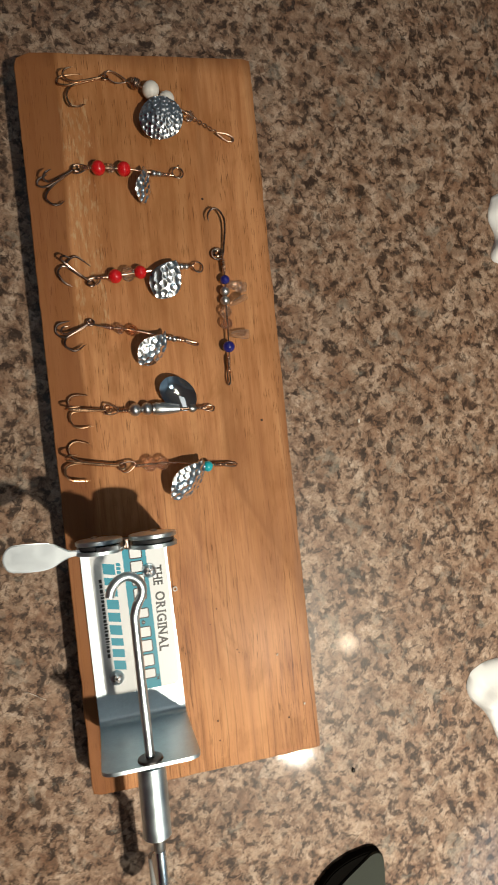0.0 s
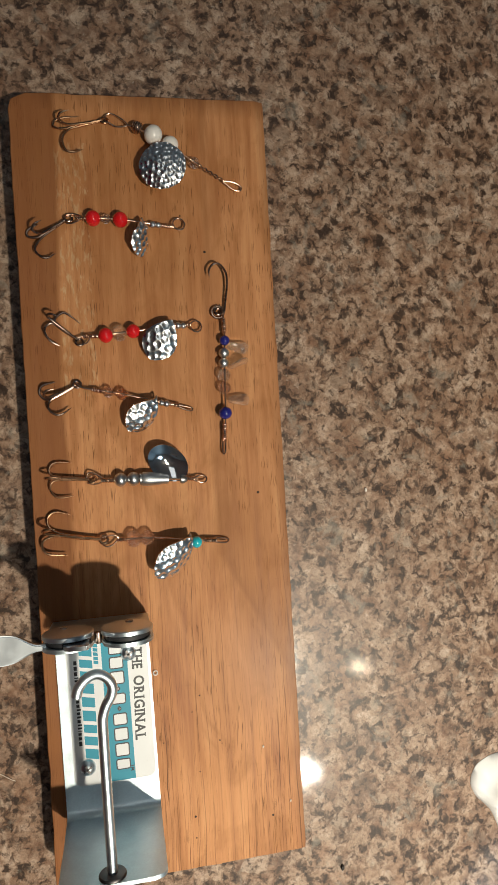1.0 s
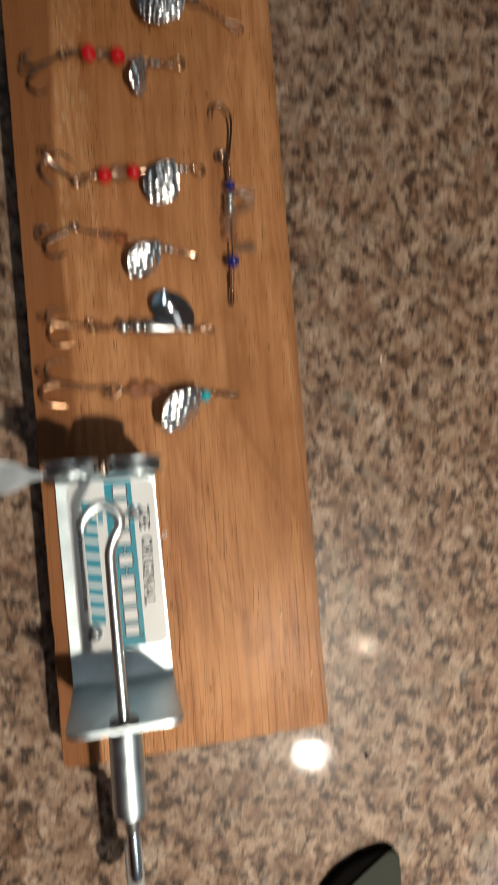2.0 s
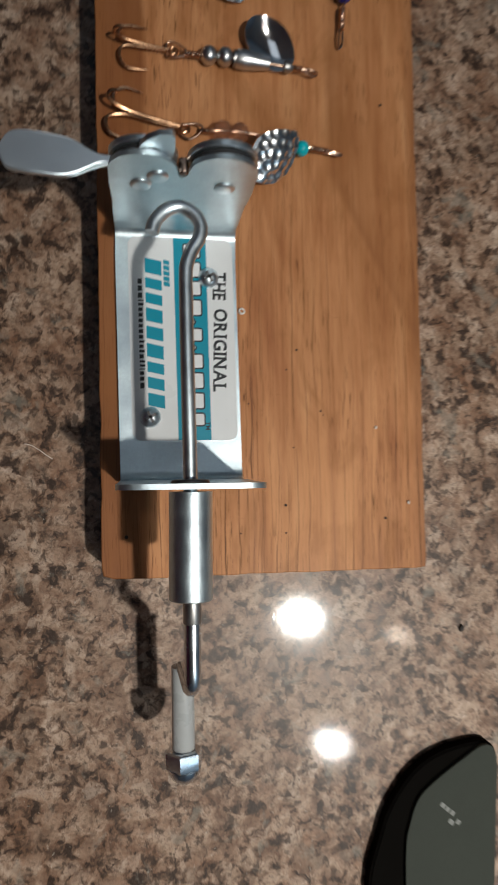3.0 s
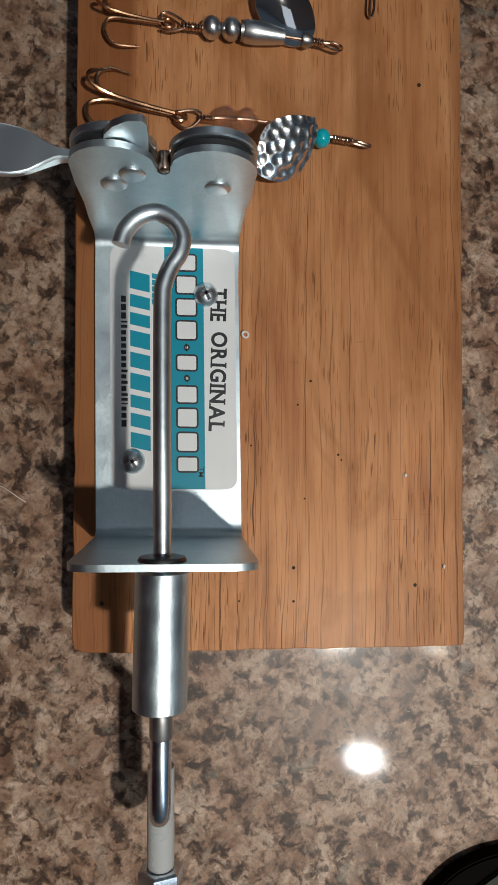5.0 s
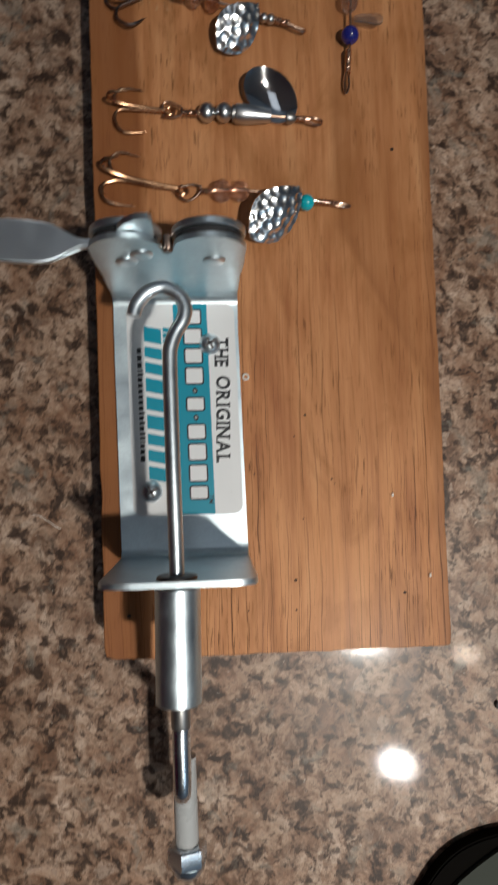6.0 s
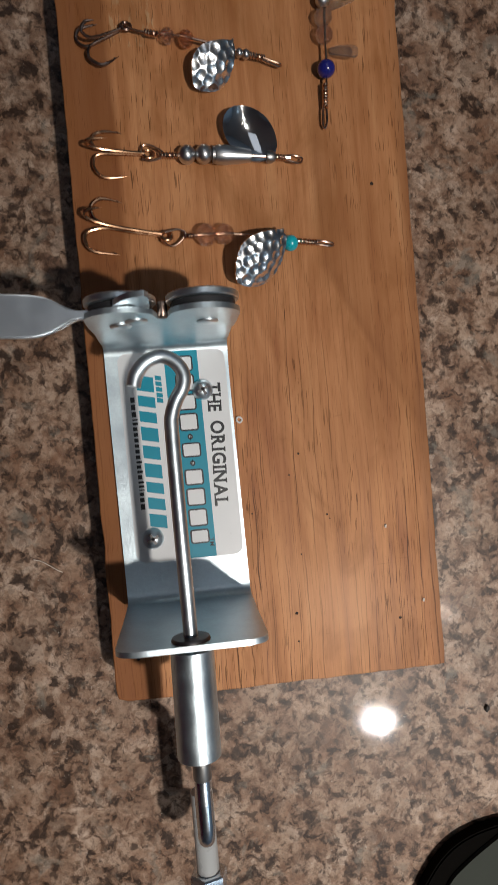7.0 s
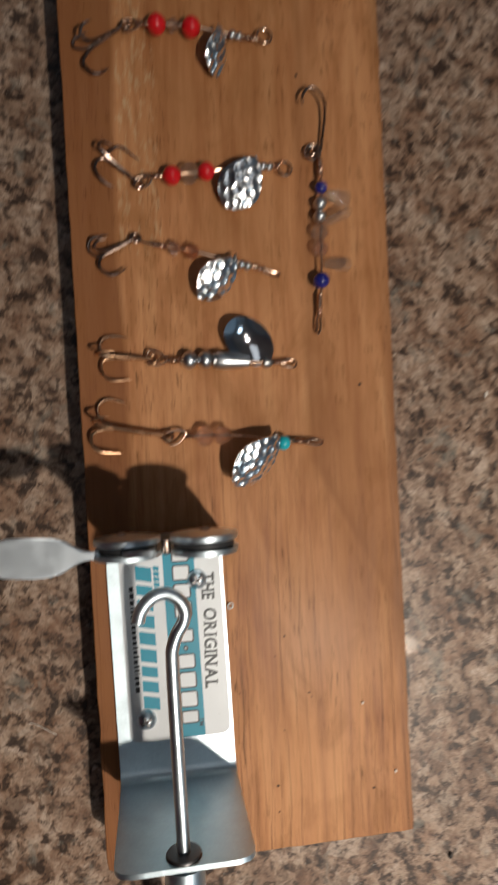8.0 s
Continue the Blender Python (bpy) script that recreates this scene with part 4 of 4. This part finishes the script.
part("wire_eye", wire([(-39.4, 167.6, 21.6), (-36.2, 166.9, 20.6), (-33.6, 166.1, 20.3), (-34.2, 165.1, 21.0), (-37.0, 165.9, 21.6), (-39.4, 167.2, 21.4)], 0.32), COPPER, a)

# 5: turned metal body, polished blade
a = lure("spinner lure with turned silver body and polished silver blade", (-58, 142))
treble(a, (-70.6, 142.4, 21.4), [
    [(-71.6, 142.6, 21.4), (-78, 143.4, 21.4), (-83.6, 144.2, 21.4), (-85.0, 146.2, 21), (-84.0, 148.4, 20.6), (-81.2, 149.0, 20.4), (-77.0, 148.4, 20.4)],
    [(-71.6, 142.2, 21.4), (-78, 142.6, 21.4), (-83.6, 142.6, 21.4), (-84.9, 140.0, 21.4), (-83.6, 137.4, 21.2), (-81.2, 136.6, 21), (-76.6, 136.9, 20.8)],
    [(-71.6, 142.4, 21.7), (-78, 143.0, 22.0), (-83.4, 143.5, 23), (-86.0, 143.7, 25), (-85.2, 143.9, 27), (-80.6, 144.0, 27.4)]], BRONZE, 0.4)
part("wire_loop", wire([(-72.6, 142.2, 21.4), (-71.8, 144.6, 21.6), (-69.4, 144.2, 21.8), (-66.4, 141.8, 22), (-69.6, 140.6, 21.6), (-72.4, 141.2, 21.2)], 0.3), COPPER, a)
part("coil", helix((-67.4, 141.7, 22), (-62.6, 141.5, 22), 0.52, 7, 0.27), COPPER, a)
part("shaft", wire([(-67, 141.7, 22), (-50, 141.2, 22.2), (-33, 140.2, 21.8)], 0.36), COPPER, a)
for x in (-60.7, -56.2):
    part("bead", bead((x, 141.6, 22.2), 2.5), PEWTER, a, "satin silver bead")
part("collar", spun((-54.0, 141.4, 22.2), (-53.2, 141.4, 22.2), [(0, 2.2), (1, 2.2)], 20), STEEL_EDGE, a)
part("body", spun((-53.2, 141.4, 22.2), (-43.8, 140.8, 22.1), [(0, 2.3), (0.05, 2.5), (0.3, 2.5), (0.7, 2.05), (1, 1.6)], 28), PEWTER, a, "turned silver body")
for k in range(7):
    part("rib", ring((-43.4 + k * 0.55, 140.8 - k * 0.04, 22.1), 1.95 + 0.3 * math.sin(k * 0.52), 0.30, (1, 0, 0)), STEEL_EDGE, a)
part("clevis", spun((-39.6, 140.5, 22.1), (-37.2, 140.3, 22.0), [(0, 1.5), (0.5, 1.7), (1, 1.0)], 16), STEEL_EDGE, a)
mirror_blade = part("blade", blade((-37.6, 141.2, 20.9), (-49.6, 151.6, 24.2), 11.8, -8, 2.2, "round", 0.0, seed=5, flip=-1), POLISHED, a, "polished concave silver blade")
part("coil", helix((-37.2, 140.4, 21.9), (-34.4, 140.2, 21.8), 0.52, 4, 0.27), COPPER, a)
part("wire_eye", wire([(-35.0, 140.5, 21.8), (-32.0, 141.3, 20.6), (-29.8, 140.4, 20.6), (-30.6, 138.8, 21.6), (-32.8, 139.0, 22.0), (-35.0, 140.1, 21.7)], 0.32), COPPER, a)

# 6: turquoise bead, long blade
a = lure("spinner lure with peach glass beads, turquoise bead and hammered blade", (-58, 120))
treble(a, (-67.6, 120.8, 21.4), [
    [(-68.8, 121.0, 21.4), (-76, 122.0, 21.6), (-83.4, 123.4, 21.6), (-87.9, 122.2, 22), (-88.2, 119.2, 22.2), (-86.0, 117.2, 22), (-79.8, 116.4, 21.4)],
    [(-68.8, 121.3, 21.6), (-76, 122.6, 21.6), (-82.6, 124.2, 21.2), (-86.0, 126.6, 20.6), (-86.2, 130.0, 20.3), (-83.4, 131.6, 20.2), (-78.4, 130.2, 20.4)],
    [(-68.8, 121.2, 21.8), (-76, 122.4, 22.4), (-83.2, 123.8, 23.4), (-87.2, 125.0, 25.4), (-87.0, 126.2, 27.2), (-83.0, 126.4, 28)]], BRONZE, 0.5)
part("wire_loop", wire([(-69.0, 119.8, 20.9), (-66.6, 118.2, 21), (-64.2, 119.0, 21.3), (-62.6, 121.2, 21.8), (-64.6, 122.2, 21.8), (-68.0, 121.6, 21.8)], 0.32), COPPER, a)
part("coil", helix((-62.8, 120.4, 21.8), (-60.2, 120.4, 22), 0.5, 4, 0.27), COPPER, a)
part("shaft", wire([(-62, 120.4, 22), (-50, 120.2, 22.6), (-38, 118.4, 22.4), (-28, 117.3, 21.6)], 0.34), COPPER, a)
for x, r in ((-57.2, 2.9), (-52.4, 2.7)):
    part("bead", bead((x, 120.3, 22.3), r), PEACH, a, "translucent peach bead")
part("blade", blade((-36.6, 119.6, 25.8), (-50.2, 106.4, 26.0), 12.8, -34, 1.6, "drop", 0.38, 2.8, seed=6), SILVER, a, "long hammered silver blade")
part("clevis", ring((-37.4, 118.7, 23.4), 1.9, 0.35, (1, -0.1, 0)), PEWTER, a)
part("bead", bead((-34.9, 117.3, 22.0), 2.15), TURQUOISE, a, "turquoise bead")
part("coil", helix((-32.2, 117.6, 21.8), (-27.6, 117.3, 21.5), 0.52, 8, 0.27), COPPER, a)
part("wire_eye", wire([(-29.0, 117.6, 21.6), (-26.0, 118.0, 20.3), (-22.9, 117.1, 20.4), (-24.0, 116.3, 21.3), (-27.0, 116.6, 21.9), (-29.0, 117.2, 21.4)], 0.34), COPPER, a)

# 7: single hook, blue beads and clear blades, lying along the board
a = lure("single-hook lure strung with blue and clear beads", (-21, 180))
treble(a, (-22.0, 201.6, 20.8), [[(-19.6, 201.5, 20.8), (-19.1, 205, 20.8), (-18.2, 211.5, 21.6), (-18.5, 215.6, 22.4), (-20.6, 218.6, 22.8), (-23.0, 218.9, 22.8), (-24.8, 216.6, 22.4), (-24.6, 213.8, 22)]], DARKHOOK, 0.42)
part("split_ring", ring((-22.0, 201.4, 20.6), 2.3, 0.42, (0, 0.1, 1)), COPPER, a)
part("shaft", wire([(-20.4, 203.5, 21.2), (-20.2, 197, 21.5), (-20.4, 190, 22), (-21.2, 176, 22.2), (-21.5, 164, 22), (-22.0, 157, 21.2)], 0.34), COPPER, a)
part("coil", helix((-20.2, 199.0, 21.4), (-20.2, 193.6, 21.8), 0.5, 7, 0.27), COPPER, a)
for x, y, r, m, l in ((-20.4, 190.6, 1.95, BLUE, "dark blue bead"), (-20.9, 185.9, 1.95, PEWTER, "small silver bead"), (-21.2, 182.2, 1.9, PEWTER, "small silver bead"), (-21.3, 177.7, 2.5, CLEAR, "clear glass bead"), (-21.4, 172.9, 2.4, PEACH, "translucent peach bead"), (-21.6, 163.7, 2.5, BLUE, "dark blue bead")):
    part("bead", bead((x, y, 22.0), r, (0.04, 1, 0)), m, a, l)
for root, tip, roll in (((-19.6, 188.6, 22.2), (-11.4, 187.2, 21.0), 25), ((-19.8, 180.2, 22.2), (-12.4, 182.8, 24.4), 70), ((-20.4, 168.6, 22.0), (-12.4, 168.4, 22.4), -22)):
    part("clear_blade", blade(root, tip, 4.6, roll, 0.5, "paddle", 0.0, thick=0.5), PLASTIC, a, "small clear plastic blade")
part("coil", helix((-22.0, 160.0, 21.6), (-22.3, 153.6, 21), 0.5, 9, 0.27), COPPER, a)
part("wire_eye", wire([(-22.2, 156.5, 21), (-23.0, 153.0, 20.8), (-23.2, 149.6, 20.4), (-22.6, 148.7, 20.2), (-22.1, 150.4, 20.9), (-22.0, 154.5, 20.8)], 0.32), COPPER, a)

# ---- loose things ----
tagged(part("wire_ring", ring((-52.1, 71.4, 19.6), 0.75, 0.25, (0.3, 0.2, 1)), WHITE), "tiny pale ring lying on the board", "ring")


def crumb(x, y, z, r, mat, label, seed):
    bm = bmesh.new()
    bmesh.ops.create_icosphere(bm, subdivisions=2, radius=r)
    rng = random.Random(seed)
    for v in bm.verts:
        v.co = V((v.co.x * 0.7, v.co.y * 1.2, v.co.z * 0.6)) * rng.uniform(0.75, 1.2) + V((x, y, z + r * 0.45))
    tagged(part("crumb", bm, mat), label, "crumb")


crumb(-14.1, 39.4, 19.0, 0.5, CRUMB_PALE, "tiny pale crumb lying on the board", 1)
crumb(-4.9, 18.1, 19.0, 0.5, CRUMB_PALE, "tiny pale crumb lying on the board", 2)
crumb(19.8, -22.9, 0.0, 1.0, CRUMB_DARK, "tiny dark crumb lying on the countertop", 3)
crumb(39.9, 130.4, 0.0, 0.8, CRUMB_PALE, "tiny pale crumb lying on the countertop", 4)


tagged(part("loose_fibre", wire([(-112.6, 36.2, 0.2), (-110.6, 35.7, 0.5), (-108.2, 34.2, 0.6), (-106.5, 32.9, 0.4), (-104.8, 31.8, 0.12)], 0.1, 5, 6), CRUMB_PALE), "thin pale fibre lying on the countertop", "fibre")


def paper(name, outline, label, lift, seed):
    """A crumpled sheet of paper with thickness."""
    loop = smooth_path([(x, y, 0) for x, y in outline], 5, True)
    mid = sum(loop, V()) / len(loop)
    bm = bmesh.new()
    layers = []
    for off in (0.0, 0.16):
        rows = []
        for k in range(13):
            t = k / 12
            row = []
            for p in loop:
                q = mid.lerp(p, t)
                fold = noise.noise(V((q.x * 0.11, q.y * 0.11, seed))) + 0.5 * abs(noise.noise(V((q.x * 0.3, q.y * 0.3, seed + 5))))
                q.z = 0.06 + off + lift * (0.75 + 0.85 * fold) * (1 - 0.985 * t ** 4)
                row.append(bm.verts.new(q))
            rows.append(row)
        layers.append(rows)
    n = len(loop)
    for s_, rows in enumerate(layers):
        for r0, r1 in zip(rows, rows[1:]):
            for i in range(n):
                f = (r0[i], r0[(i + 1) % n], r1[(i + 1) % n], r1[i])
                bm.faces.new(f if s_ else f[::-1])
    for i in range(n):
        bm.faces.new((layers[0][-1][i], layers[0][-1][(i + 1) % n], layers[1][-1][(i + 1) % n], layers[1][-1][i]))
    bmesh.ops.remove_doubles(bm, verts=bm.verts, dist=0.01)
    bmesh.ops.recalc_face_normals(bm, faces=bm.faces)
    tagged(part(name, bm, PAPER, angle=60), label, "paper")


paper("crumpled_paper", [(79.2, 2), (81.0, 7.2), (85, 10.6), (95, 13), (118, 11), (138, -5), (136, -45), (112, -60), (97, -42), (92.5, -24), (88, -11.5), (81.5, -4)], "crumpled white paper lying on the granite countertop", 5.5, 2.0)
paper("crumpled_paper", [(120.5, 230), (124, 234), (142, 238), (152, 215), (140, 198), (122, 200), (117.6, 204), (121, 213), (118.4, 222)], "scrap of crumpled white paper lying on the granite countertop", 4.0, 7.0)


def outline(points):
    return [(p.x, p.y) for p in smooth_path([(x, y, 0) for x, y in points], 5, True)]


case = thing("plastic_case", (8, -95, 0), "flat black plastic case with grey-green panel on the countertop", "case")
rim = outline([(-9.6, -80), (-7.2, -74.2), (-3.2, -68.2), (1.2, -63.5), (6.6, -60), (14.2, -57.5), (23.6, -56.5), (27.2, -58.4), (28.0, -64), (27.0, -78), (24, -118), (16, -136), (-4, -136), (-12, -118), (-14, -96)])
part("shell", prism(rim, 0.0, 4.6, 0.5), BLACK, case, "black plastic rim")
window = outline([(-2.6, -84), (-1.4, -78.4), (1.6, -71.0), (7.6, -65.8), (16.6, -60.2), (22.6, -57.0), (26.0, -57.8), (27.2, -62), (26.6, -74), (23.4, -112), (15.4, -128), (4, -126), (-2.2, -110), (-3, -96)])
panel = part("panel", prism(window, 4.5, 6.0), SLATE, case, "grey-green plastic panel")
for x, y, w in ((8.2, -73.4, 1.3), (9.8, -74.8, 1.0), (11.2, -75.9, 1.2), (10.6, -78.4, 1.5), (13.0, -78.8, 1.1)):
    part("print_bar", prism([(x, y), (x + w, y - w * 0.8), (x + w + 0.8, y - w * 0.8 + 1.0), (x + 0.8, y + 1.0)], 6.03, 6.07), SLATE_RIM, panel)
